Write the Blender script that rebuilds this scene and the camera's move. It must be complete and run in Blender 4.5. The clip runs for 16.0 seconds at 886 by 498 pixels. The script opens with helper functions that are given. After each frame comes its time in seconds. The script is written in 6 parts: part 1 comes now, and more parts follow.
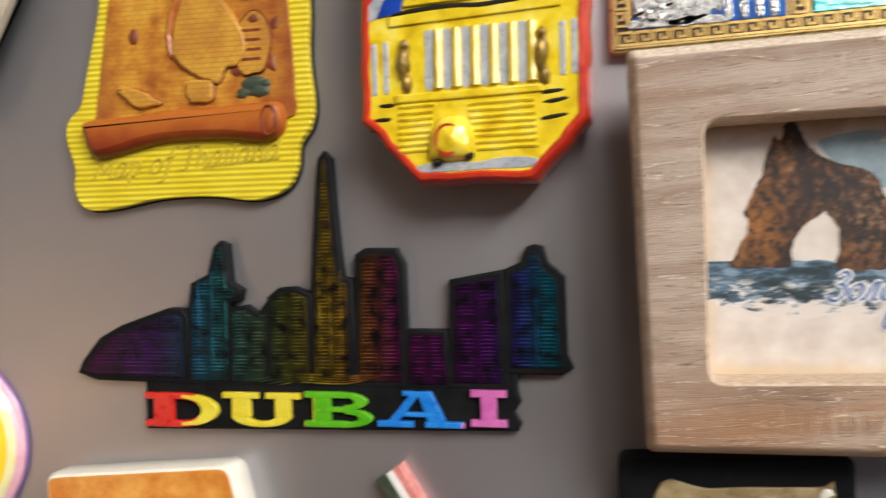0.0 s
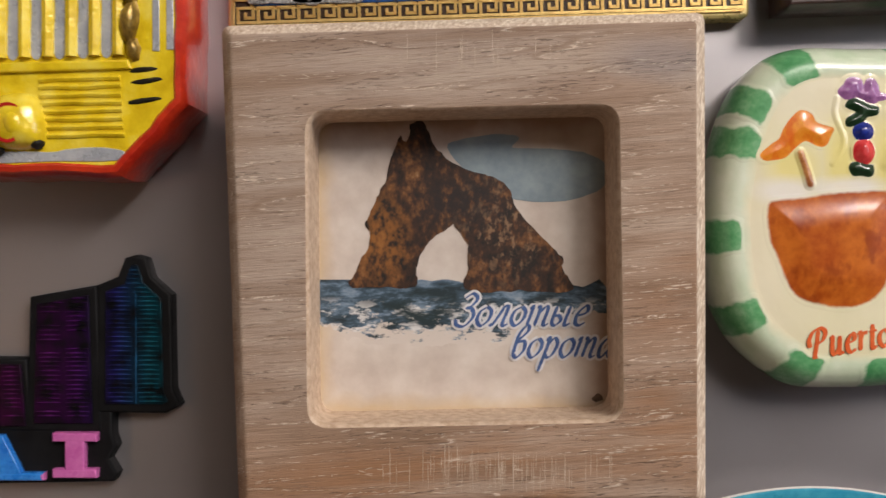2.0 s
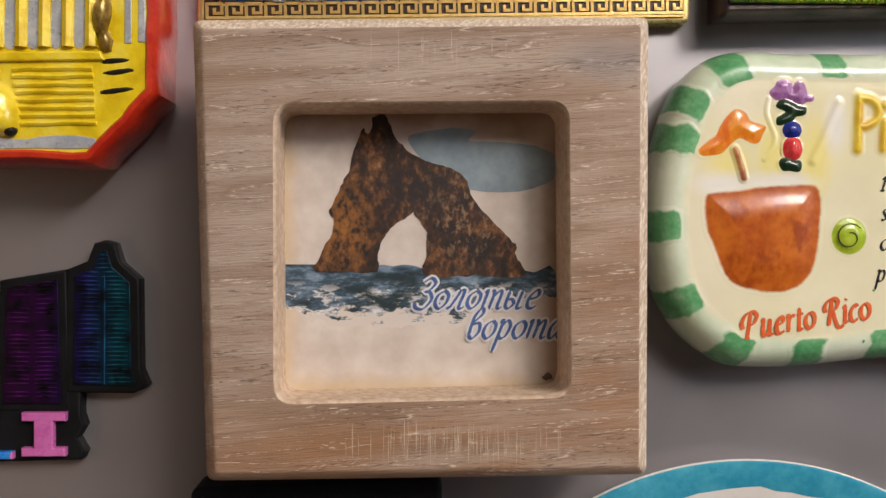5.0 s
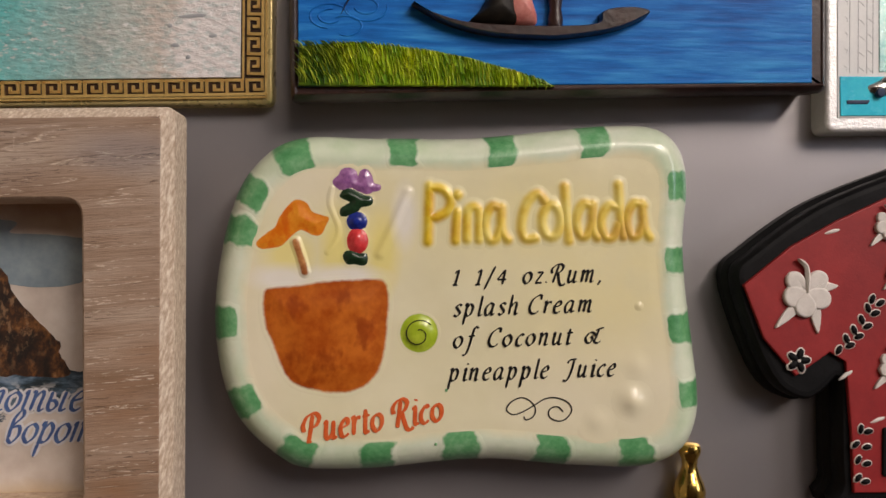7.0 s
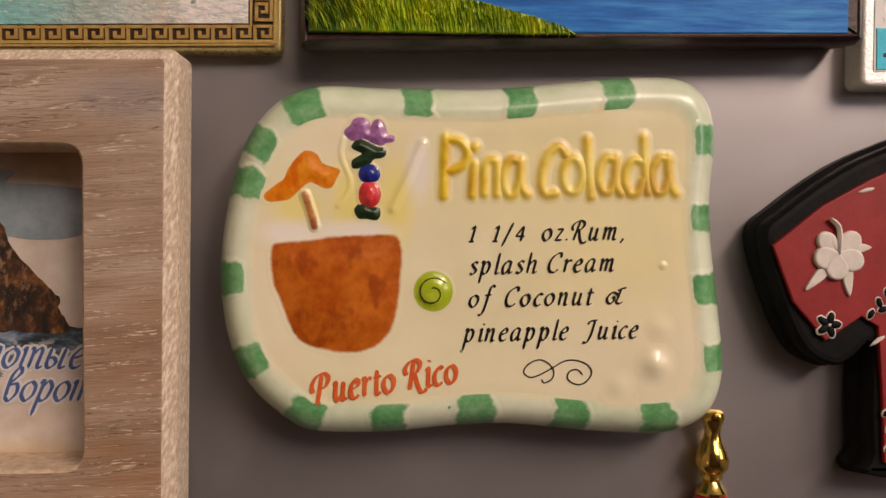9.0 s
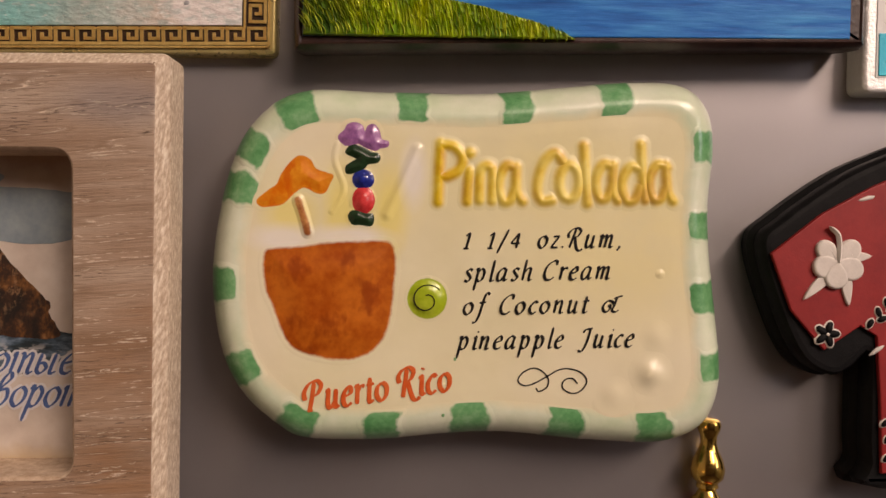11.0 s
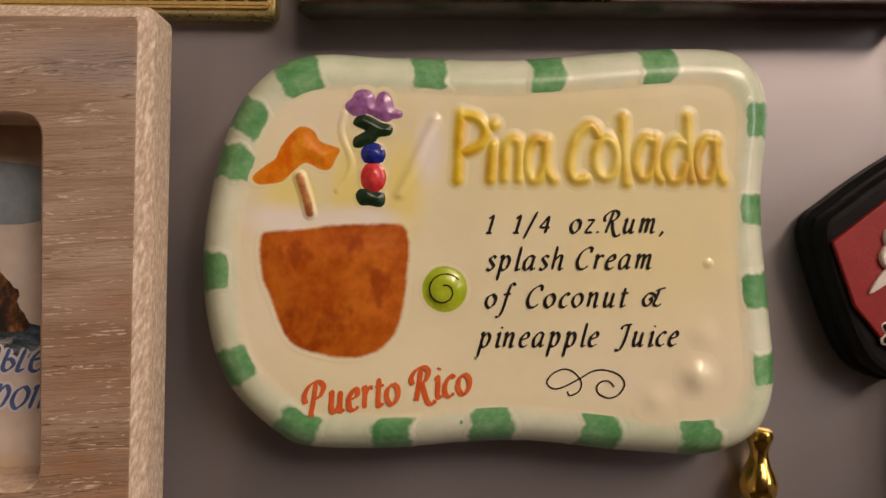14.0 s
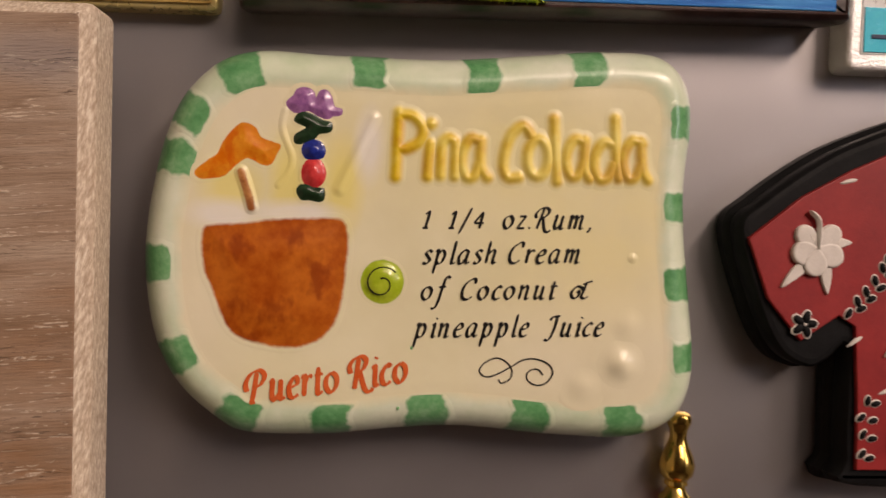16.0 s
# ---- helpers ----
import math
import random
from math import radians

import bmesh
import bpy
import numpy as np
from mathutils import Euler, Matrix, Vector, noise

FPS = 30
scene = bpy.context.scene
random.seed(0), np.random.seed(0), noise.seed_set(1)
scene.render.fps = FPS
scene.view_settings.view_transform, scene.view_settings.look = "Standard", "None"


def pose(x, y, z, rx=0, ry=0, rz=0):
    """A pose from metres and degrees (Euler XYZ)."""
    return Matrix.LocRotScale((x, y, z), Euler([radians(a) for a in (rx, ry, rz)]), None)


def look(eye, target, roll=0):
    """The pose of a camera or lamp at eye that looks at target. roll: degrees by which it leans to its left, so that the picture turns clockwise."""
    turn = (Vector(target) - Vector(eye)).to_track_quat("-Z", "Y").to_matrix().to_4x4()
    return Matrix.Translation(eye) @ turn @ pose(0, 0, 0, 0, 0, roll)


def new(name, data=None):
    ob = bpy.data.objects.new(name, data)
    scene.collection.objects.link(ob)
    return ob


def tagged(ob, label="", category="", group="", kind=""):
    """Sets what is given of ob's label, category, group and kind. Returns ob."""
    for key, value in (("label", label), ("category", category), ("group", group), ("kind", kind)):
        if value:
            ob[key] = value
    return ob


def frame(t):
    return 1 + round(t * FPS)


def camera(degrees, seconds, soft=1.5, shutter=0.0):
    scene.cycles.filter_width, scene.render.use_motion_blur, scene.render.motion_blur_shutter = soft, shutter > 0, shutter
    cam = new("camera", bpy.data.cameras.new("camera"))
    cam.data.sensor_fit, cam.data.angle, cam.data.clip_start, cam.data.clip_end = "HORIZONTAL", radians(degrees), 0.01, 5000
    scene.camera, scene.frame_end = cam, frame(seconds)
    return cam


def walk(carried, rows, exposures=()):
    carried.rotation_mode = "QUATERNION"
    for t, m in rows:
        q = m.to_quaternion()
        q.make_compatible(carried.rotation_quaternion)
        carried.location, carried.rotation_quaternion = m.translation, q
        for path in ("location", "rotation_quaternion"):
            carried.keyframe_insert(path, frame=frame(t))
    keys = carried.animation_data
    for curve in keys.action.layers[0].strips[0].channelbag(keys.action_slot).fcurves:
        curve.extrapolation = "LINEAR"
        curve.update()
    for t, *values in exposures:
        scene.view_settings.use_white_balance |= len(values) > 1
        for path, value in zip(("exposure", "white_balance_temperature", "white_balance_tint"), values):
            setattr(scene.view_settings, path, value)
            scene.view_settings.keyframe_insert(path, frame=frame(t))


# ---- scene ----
cam = camera(54.25, 16.0, shutter=0.3)
CM = 0.01
PATH = [
    (0, (-1.575, -16.39, 0.569), (-2.01, -14.438, 0.546), -1.3),
    (0.5, (1.548, -16.324, 0.85), (1.227, -14.35, 0.847), -0.8),
    (1, (3.593, -16.215, 1.433), (3.294, -14.237, 1.404), -0.9),
    (1.5, (2.675, -14.412, 0.934), (2.406, -12.43, 0.9), -0.9),
    (2, (1.434, -13.623, 0.648), (1.42, -11.623, 0.629), -0.1),
    (2.5, (1.131, -13.265, 0.696), (1.238, -11.269, 0.642), -0.0),
    (3, (1.334, -13.86, 0.719), (1.412, -11.862, 0.665), 0.1),
    (5.5, (1.312, -14.5, 0.439), (1.411, -12.503, 0.422), 0.3),
    (6, (3.349, -14.687, 0.942), (3.443, -12.69, 0.925), 0.4),
    (6.5, (6.526, -14.456, 1.39), (6.637, -12.459, 1.378), 0.5),
    (7, (8.053, -13.938, 1.765), (8.15, -11.94, 1.772), 0.4),
    (7.5, (7.738, -13.224, 1.281), (7.837, -11.227, 1.27), 0.7),
    (8, (7.938, -13.419, 1.292), (8.039, -11.422, 1.254), 0.8),
    (8.5, (7.998, -13.416, 1.266), (8.082, -11.418, 1.231), 0.8),
    (9, (7.937, -13.374, 1.361), (8.022, -11.376, 1.329), 0.9),
    (11.5, (8.065, -13.159, 1.593), (8.144, -11.161, 1.528), 1.3),
    (12, (7.964, -13.067, 1.481), (8.044, -11.07, 1.408), 1.3),
    (12.5, (8.113, -12.953, 1.391), (8.193, -10.955, 1.336), 1.4),
    (13, (8.068, -12.373, 1.201), (8.142, -10.375, 1.142), 1.4),
    (13.5, (7.941, -12.281, 1.379), (8.004, -10.282, 1.323), 1.4),
    (14, (7.947, -11.837, 1.226), (8.012, -9.838, 1.195), 1.6),
    (14.5, (7.505, -11.15, 1.139), (7.566, -9.153, 1.061), 1.5),
    (15, (7.786, -11.38, 1.24), (7.848, -9.382, 1.162), 1.7),
    (15.5, (8.036, -11.468, 1.458), (8.129, -9.471, 1.393), 1.8),
    (16, (8.034, -12.261, 1.532), (8.224, -10.273, 1.439), 2.2),
]
walk(cam, [(t, look(Vector(eye) * CM, Vector(target) * CM, roll)) for t, eye, target, roll in PATH],
     [(0, 0.74, 6150, 8), (0.6, 0.72, 6150, 6), (1.0, 0.34, 6250, 8), (1.5, 0.24, 6450, 12), (2.0, 0.14, 6500, 14), (5.5, 0.25, 6550, 14), (6.0, 0.36, 6600, 14), (6.5, 0.04, 6650, 14), (7.0, -0.28, 6850, 18), (7.5, -0.22, 7500, 22), (13.0, -0.30, 8100, 28), (14.5, -0.40, 8000, 26), (16, -0.29, 7900, 26)])

# ---- world, lamps ----
world = bpy.data.worlds.new("room_air")
scene.world = world
world.use_nodes = True
world.node_tree.nodes["Background"].inputs[0].default_value = (0.75, 0.8, 1.0, 1)
world.node_tree.nodes["Background"].inputs[1].default_value = 0.05


def area_lamp(name, at, to, watts, size_x, size_y, colour):
    data = bpy.data.lights.new(name, "AREA")
    data.shape, data.size, data.size_y = "RECTANGLE", size_x, size_y
    data.energy, data.color = watts, colour
    lamp = new(name, data)
    lamp.matrix_world = look(at, to)
    return lamp


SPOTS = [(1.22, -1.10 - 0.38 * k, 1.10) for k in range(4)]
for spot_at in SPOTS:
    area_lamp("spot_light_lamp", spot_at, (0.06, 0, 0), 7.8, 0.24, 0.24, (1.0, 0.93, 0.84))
# Broad soft fill added beside the spots to lift the steel's dark left.
area_lamp("soft_fill_lamp", (0.60, -1.45, 1.18), (0.0, 0, 0), 15, 0.9, 0.9, (1.0, 0.93, 0.84))
# Cool fill added from the right, as if from an unseen window.
area_lamp("cool_fill_light", (1.86, -1.35, 0.45), (0.0, -0.5, 0.1), 7, 0.5, 0.6, (0.80, 0.88, 1.0))
# Unseen warm lamp, added for the orange glow on the door's left.
area_lamp("warm_glow_light", (-0.86, -0.98, -0.22), (-0.13, 0, -0.03), 0.4, 0.08, 0.06, (1.0, 0.58, 0.28))

# ---- materials ----


class Graph:
    """A node material built step by step round one Principled shader."""

    def __init__(self, name):
        self.mat = bpy.data.materials.new(name)
        self.mat.use_nodes = True
        self.tree = self.mat.node_tree
        self.bsdf = self.tree.nodes["Principled BSDF"]
        self.coords = self.tree.nodes.new("ShaderNodeTexCoord").outputs["Object"]

    def node(self, kind, **inputs):
        n = self.tree.nodes.new(kind)
        for key, value in inputs.items():
            self.put(n.inputs[key.replace("_", " ")], value)
        return n

    def put(self, socket, value):
        if isinstance(value, bpy.types.NodeSocket):
            self.tree.links.new(value, socket)
        else:
            socket.default_value = value

    def noise(self, mm, detail=4.0, stretch=(1, 1, 1), rough=0.55):
        m = self.node("ShaderNodeMapping", Vector=self.coords)
        m.inputs["Scale"].default_value = [1000.0 / mm / k for k in stretch]
        return self.node("ShaderNodeTexNoise", Vector=m.outputs[0], Scale=1.0, Detail=detail, Roughness=rough).outputs["Fac"]

    def voronoi(self, mm):
        m = self.node("ShaderNodeMapping", Vector=self.coords)
        m.inputs["Scale"].default_value = [1000.0 / mm] * 3
        return self.node("ShaderNodeTexVoronoi", Vector=m.outputs[0], Scale=1.0).outputs["Color"]

    def ramp(self, fac, *stops):
        r = self.node("ShaderNodeValToRGB", Fac=fac)
        e = r.color_ramp.elements
        while len(e) < len(stops):
            e.new(0.5)
        for slot, (at, colour) in zip(e, stops):
            slot.position, slot.color = at, (*colour, 1)
        return r.outputs[0]

    def levels(self, fac, low, high):
        n = self.node("ShaderNodeMapRange", Value=fac)
        n.inputs["From Min"].default_value, n.inputs["From Max"].default_value = low, high
        return n.outputs[0]

    def mix(self, fac, a, b):
        n = self.tree.nodes.new("ShaderNodeMix")
        n.data_type = "RGBA"
        self.put(n.inputs["Factor"], fac)
        for key, value in ((6, a), (7, b)):
            self.put(n.inputs[key], value if isinstance(value, bpy.types.NodeSocket) else (*value, 1))
        return n.outputs[2]

    def maths(self, how, a, b=0.0):
        n = self.tree.nodes.new("ShaderNodeMath")
        n.operation = how
        self.put(n.inputs[0], a)
        self.put(n.inputs[1], b)
        return n.outputs[0]

    def axis(self, which, low, high):
        """0 to 1 along one axis of the thing, in mm from its base point."""
        n = self.node("ShaderNodeSeparateXYZ", Vector=self.coords)
        return self.levels(n.outputs[which], low * 0.001, high * 0.001)

    def spot(self, x, z, rx, rz):
        """1 at a place on the face falling to 0 round it, in mm from the base point."""
        m = self.node("ShaderNodeMapping", Vector=self.coords)
        m.vector_type = "POINT"
        m.inputs["Location"].default_value = (-x / rx, 0, -z / rz)
        m.inputs["Scale"].default_value = (1000.0 / rx, 0, 1000.0 / rz)
        n = self.node("ShaderNodeVectorMath", Vector=m.outputs[0])
        n.operation = "LENGTH"
        return self.levels(n.outputs["Value"], 1.0, 0.35)

    def finish(self, colour, rough=0.5, metal=0.0, coat=0.0, bump=None, depth=0.05, spec=0.5, coat_rough=0.06):
        b = self.bsdf
        self.put(b.inputs["Base Color"], colour if isinstance(colour, bpy.types.NodeSocket) else (*colour, 1))
        self.put(b.inputs["Roughness"], rough)
        self.put(b.inputs["Metallic"], metal)
        b.inputs["Coat Weight"].default_value = coat
        b.inputs["Coat Roughness"].default_value = coat_rough
        b.inputs["Specular IOR Level"].default_value = spec
        if bump is not None:
            n = self.node("ShaderNodeBump", Height=bump)
            n.inputs["Strength"].default_value = 1.0
            n.inputs["Distance"].default_value = depth * 0.001
            self.put(b.inputs["Normal"], n.outputs[0])
        return self.mat


def paint(name, dark, light, mm=3.0, rough=0.4, metal=0.0, coat=0.0, grain=0.4, depth=0.02, spec=0.5, coat_rough=0.06):
    """Paint, rubber, enamel or metal that wanders between two tones, with a fine relief."""
    g = Graph(name)
    wander = g.maths("ADD", g.maths("MULTIPLY", g.noise(mm), 0.7), g.maths("MULTIPLY", g.noise(mm * 0.18, 3), 0.3))
    colour = g.ramp(wander, (0.36, dark), (0.64, light))
    gloss = g.levels(g.noise(mm * 0.6), 0.2, 0.8)
    r = g.node("ShaderNodeMapRange", Value=gloss)
    r.inputs["To Min"].default_value, r.inputs["To Max"].default_value = rough * 0.85, min(1.0, rough * 1.2)
    return g.finish(colour, r.outputs[0], metal, coat, g.noise(grain, 3), depth, spec, coat_rough)


def make_fridge():
    g = Graph("satin_steel")
    n = g.noise(90, 3)
    colour = g.ramp(n, (0.3, (0.385, 0.37, 0.385)), (0.7, (0.425, 0.41, 0.425)))
    fine = g.noise(0.35, 2, (1, 1, 1))
    smear = g.levels(g.noise(14, 4), 0.35, 0.75)
    r = g.node("ShaderNodeMapRange", Value=smear)
    r.inputs["To Min"].default_value, r.inputs["To Max"].default_value = 0.37, 0.43
    return g.finish(colour, r.outputs[0], 0.78, 0.0, fine, 0.004)


def make_wood():
    g = Graph("whitewashed_oak")
    warm_spot, stain = g.maths("MAXIMUM", g.spot(16, -26, 46, 12), g.spot(46, -14, 12, 30)), g.spot(43, 31, 10, 4)
    chalk = g.maths("MAXIMUM", g.spot(8, 31, 34, 11), g.spot(-10, 8, 9, 34))
    tilt = g.node("ShaderNodeMapping", Vector=g.coords)
    tilt.inputs["Rotation"].default_value = (0, radians(4.0), 0)
    g.coords = tilt.outputs[0]
    broad = g.noise(11, 4, (3.2, 1, 1))
    colour = g.ramp(broad, (0.32, (0.32, 0.205, 0.138)), (0.5, (0.42, 0.30, 0.222)), (0.70, (0.48, 0.375, 0.298)))
    warm = g.maths("MULTIPLY", warm_spot, g.levels(g.noise(7, 4, (3.5, 1, 1)), 0.36, 0.60))
    colour = g.mix(g.maths("MULTIPLY", warm, 0.9), colour, (0.33, 0.170, 0.085))
    colour = g.mix(g.maths("MULTIPLY", chalk, 0.45), colour, (0.47, 0.40, 0.345))
    growth = g.noise(2.6, 3, (13, 1, 1), 0.5)
    colour = g.mix(g.maths("MULTIPLY", g.levels(growth, 0.50, 0.36), 0.5), colour, (0.24, 0.145, 0.088))
    colour = g.mix(g.maths("MULTIPLY", g.levels(growth, 0.54, 0.66), 0.28), colour, (0.58, 0.48, 0.39))
    fibre = g.noise(0.22, 4, (24, 1, 1), 0.6)
    colour = g.mix(g.maths("MULTIPLY", g.levels(fibre, 0.47, 0.34), 0.5), colour, (0.21, 0.135, 0.09))
    clumps = g.levels(g.noise(5.5, 3, (3.5, 1, 0.5)), 0.48, 0.60)
    pore = g.noise(0.16, 2, (9, 1, 1), 0.5)
    dark = g.maths("MULTIPLY", g.levels(pore, 0.41, 0.33), clumps)
    colour = g.mix(g.maths("MULTIPLY", dark, 0.75), colour, (0.11, 0.070, 0.050))
    seam = g.noise(2.2, 2, (16, 1, 1), 0.4)
    line = g.maths("MULTIPLY", g.levels(g.maths("ABSOLUTE", g.maths("SUBTRACT", seam, 0.52)), 0.010, 0.003), g.levels(g.noise(0.45, 3, (2.2, 1, 0.4)), 0.50, 0.58))
    colour = g.mix(g.maths("MULTIPLY", line, 0.8), colour, (0.78, 0.66, 0.54))
    under = g.levels(g.maths("ABSOLUTE", g.maths("SUBTRACT", seam, 0.497)), 0.018, 0.004)
    colour = g.mix(g.maths("MULTIPLY", under, 0.35), colour, (0.20, 0.115, 0.065))
    colour = g.mix(g.maths("MULTIPLY", stain, 0.45), colour, (0.22, 0.2, 0.22))
    relief_height = g.maths("ADD", g.maths("ADD", fibre, g.maths("MULTIPLY", g.noise(0.12, 2, (5, 1, 1)), 0.35)), g.maths("SUBTRACT", g.maths("MULTIPLY", line, 0.3), g.maths("MULTIPLY", dark, 0.4)))
    return g.finish(colour, 0.58, 0, 0, relief_height, 0.13, 0.35)


def make_edge():
    g = Graph("worn_lit_end_grain")
    # Worn streaky end grain, its tone also raised for the light it catches.
    slant = g.node("ShaderNodeMapping", Vector=g.coords)
    slant.inputs["Rotation"].default_value = (0, radians(-24), 0)
    g.coords = slant.outputs[0]
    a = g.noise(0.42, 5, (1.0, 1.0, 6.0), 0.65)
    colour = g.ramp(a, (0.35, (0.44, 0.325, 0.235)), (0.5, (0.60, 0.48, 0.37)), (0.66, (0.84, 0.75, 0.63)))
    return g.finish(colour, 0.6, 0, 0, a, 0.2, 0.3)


def make_paper():
    g = Graph("aged_shaded_paper")
    colour = g.ramp(g.noise(5, 5), (0.3, (0.52, 0.445, 0.39)), (0.55, (0.62, 0.55, 0.49)), (0.75, (0.69, 0.63, 0.575)))
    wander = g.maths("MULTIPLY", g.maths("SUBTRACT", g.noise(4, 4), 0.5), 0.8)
    # Brown at top and right: the recess's shade painted in, with some ageing.
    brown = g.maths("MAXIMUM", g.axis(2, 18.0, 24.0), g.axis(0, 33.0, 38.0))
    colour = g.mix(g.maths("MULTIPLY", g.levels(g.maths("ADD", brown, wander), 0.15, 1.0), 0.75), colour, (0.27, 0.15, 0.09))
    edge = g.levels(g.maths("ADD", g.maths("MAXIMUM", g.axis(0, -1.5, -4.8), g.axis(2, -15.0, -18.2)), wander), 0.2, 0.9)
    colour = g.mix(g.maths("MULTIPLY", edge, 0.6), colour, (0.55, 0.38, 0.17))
    return g.finish(colour, 0.6, 0, 0.1, g.noise(0.6, 3), 0.02)


def make_rock():
    g = Graph("printed_rock")
    zones, strata = g.noise(5.5, 4, (1, 1, 1.5), 0.6), g.noise(1.3, 6, (1, 1, 1.4), 0.68)
    both = g.maths("ADD", g.maths("MULTIPLY", zones, 0.45), g.maths("MULTIPLY", strata, 0.55))
    colour = g.ramp(both, (0.43, (0.008, 0.005, 0.004)), (0.515, (0.045, 0.017, 0.007)), (0.575, (0.14, 0.054, 0.014)), (0.635, (0.26, 0.125, 0.045)), (0.69, (0.46, 0.31, 0.18)))
    flank = g.maths("MULTIPLY", g.spot(23, 8.5, 10, 10), g.levels(g.noise(1.0, 5, (1, 1, 1.4), 0.65), 0.52, 0.62))
    colour = g.mix(g.maths("MULTIPLY", flank, 0.6), colour, (0.36, 0.21, 0.11))
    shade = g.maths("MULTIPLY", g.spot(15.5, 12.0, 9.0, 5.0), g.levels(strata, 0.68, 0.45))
    colour = g.mix(g.maths("MULTIPLY", shade, 0.9), colour, (0.014, 0.009, 0.009))
    ochre = g.maths("MULTIPLY", g.spot(4.6, 7.0, 5, 9), g.levels(strata, 0.40, 0.55))
    colour = g.mix(g.maths("MULTIPLY", ochre, 0.7), colour, (0.29, 0.11, 0.016))
    return g.finish(colour, 0.6, 0, 0.1)


def make_sea():
    g = Graph("printed_sea")
    a = g.noise(2.0, 7, (2.6, 1, 1), 0.68)
    colour = g.ramp(a, (0.40, (0.010, 0.024, 0.032)), (0.52, (0.05, 0.09, 0.13)), (0.60, (0.15, 0.22, 0.30)), (0.70, (0.27, 0.33, 0.40)))
    crest = g.maths("MULTIPLY", g.levels(g.noise(1.5, 6, (2.4, 1, 1), 0.68), 0.52, 0.57), g.axis(2, -1.6, -3.4))
    colour = g.mix(crest, colour, (0.68, 0.67, 0.66))
    colour = g.mix(g.maths("MULTIPLY", g.spot(10, -3.5, 10, 3.5), g.levels(a, 0.6, 0.45)), colour, (0.010, 0.026, 0.030))
    foam = g.levels(g.maths("ADD", g.axis(2, -2.6, -8.6), g.maths("MULTIPLY", g.maths("SUBTRACT", g.noise(1.3, 6, (2.2, 1, 1), 0.7), 0.5), 2.6)), 0.58, 0.70)
    colour = g.mix(foam, colour, (0.63, 0.565, 0.51))
    return g.finish(colour, 0.6, 0, 0.1)


def make_foil():
    g = Graph("hologram_foil_sea")
    across = g.maths("ADD", g.axis(0, -8, 36), g.maths("MULTIPLY", g.maths("SUBTRACT", g.noise(9, 4), 0.5), 0.5))
    colour = g.ramp(across, (0.0, (0.10, 0.74, 0.74)), (0.30, (0.36, 0.76, 0.76)), (0.58, (0.62, 0.68, 0.64)), (0.72, (0.66, 0.60, 0.54)), (0.85, (0.80, 0.77, 0.76)))
    bump = g.maths("ADD", g.noise(0.8, 3, (2, 1, 1)), g.maths("MULTIPLY", g.voronoi(0.9), 0.7))
    # The foil's sparkle is put into the colour: white flecks between darker teal.
    painted_glint = g.maths("MULTIPLY", g.levels(g.noise(0.55, 3, (2.4, 1, 1)), 0.56, 0.66), g.levels(g.noise(6, 3), 0.35, 0.6))
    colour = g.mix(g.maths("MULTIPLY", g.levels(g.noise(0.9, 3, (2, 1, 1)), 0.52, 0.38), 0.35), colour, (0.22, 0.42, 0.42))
    colour = g.mix(g.maths("MULTIPLY", painted_glint, 0.85), colour, (0.93, 0.95, 0.94))
    wet = g.axis(0, 26, 12)
    return g.finish(colour, 0.2, g.maths("MULTIPLY", wet, 0.35), 0.4, bump, 0.42)


def make_dubai(name, power):
    g = Graph(name)
    p = power
    colour = g.ramp(g.axis(0, -50, 53), (0.0, (0.10 * p, 0.010 * p, 0.08 * p)), (0.17, (0.06 * p, 0.02 * p, 0.13 * p)),
                    (0.24, (0.02 * p, 0.10 * p, 0.20 * p)), (0.31, (0.02 * p, 0.12 * p, 0.13 * p)), (0.44, (0.09 * p, 0.10 * p, 0.02 * p)),
                    (0.53, (0.20 * p, 0.13 * p, 0.01 * p)), (0.62, (0.17 * p, 0.05 * p, 0.02 * p)), (0.67, (0.13 * p, 0.01 * p, 0.08 * p)),
                    (0.84, (0.08 * p, 0.01 * p, 0.12 * p)), (0.90, (0.03 * p, 0.03 * p, 0.20 * p)), (0.95, (0.01 * p, 0.12 * p, 0.17 * p)))
    colour = g.mix(g.levels(g.noise(2.6, 3), 0.34, 0.58), (0.004, 0.004, 0.005), colour)
    return g.finish(colour, 0.34, 0.4, 0.0, g.noise(0.5, 3), 0.03, 0.25)


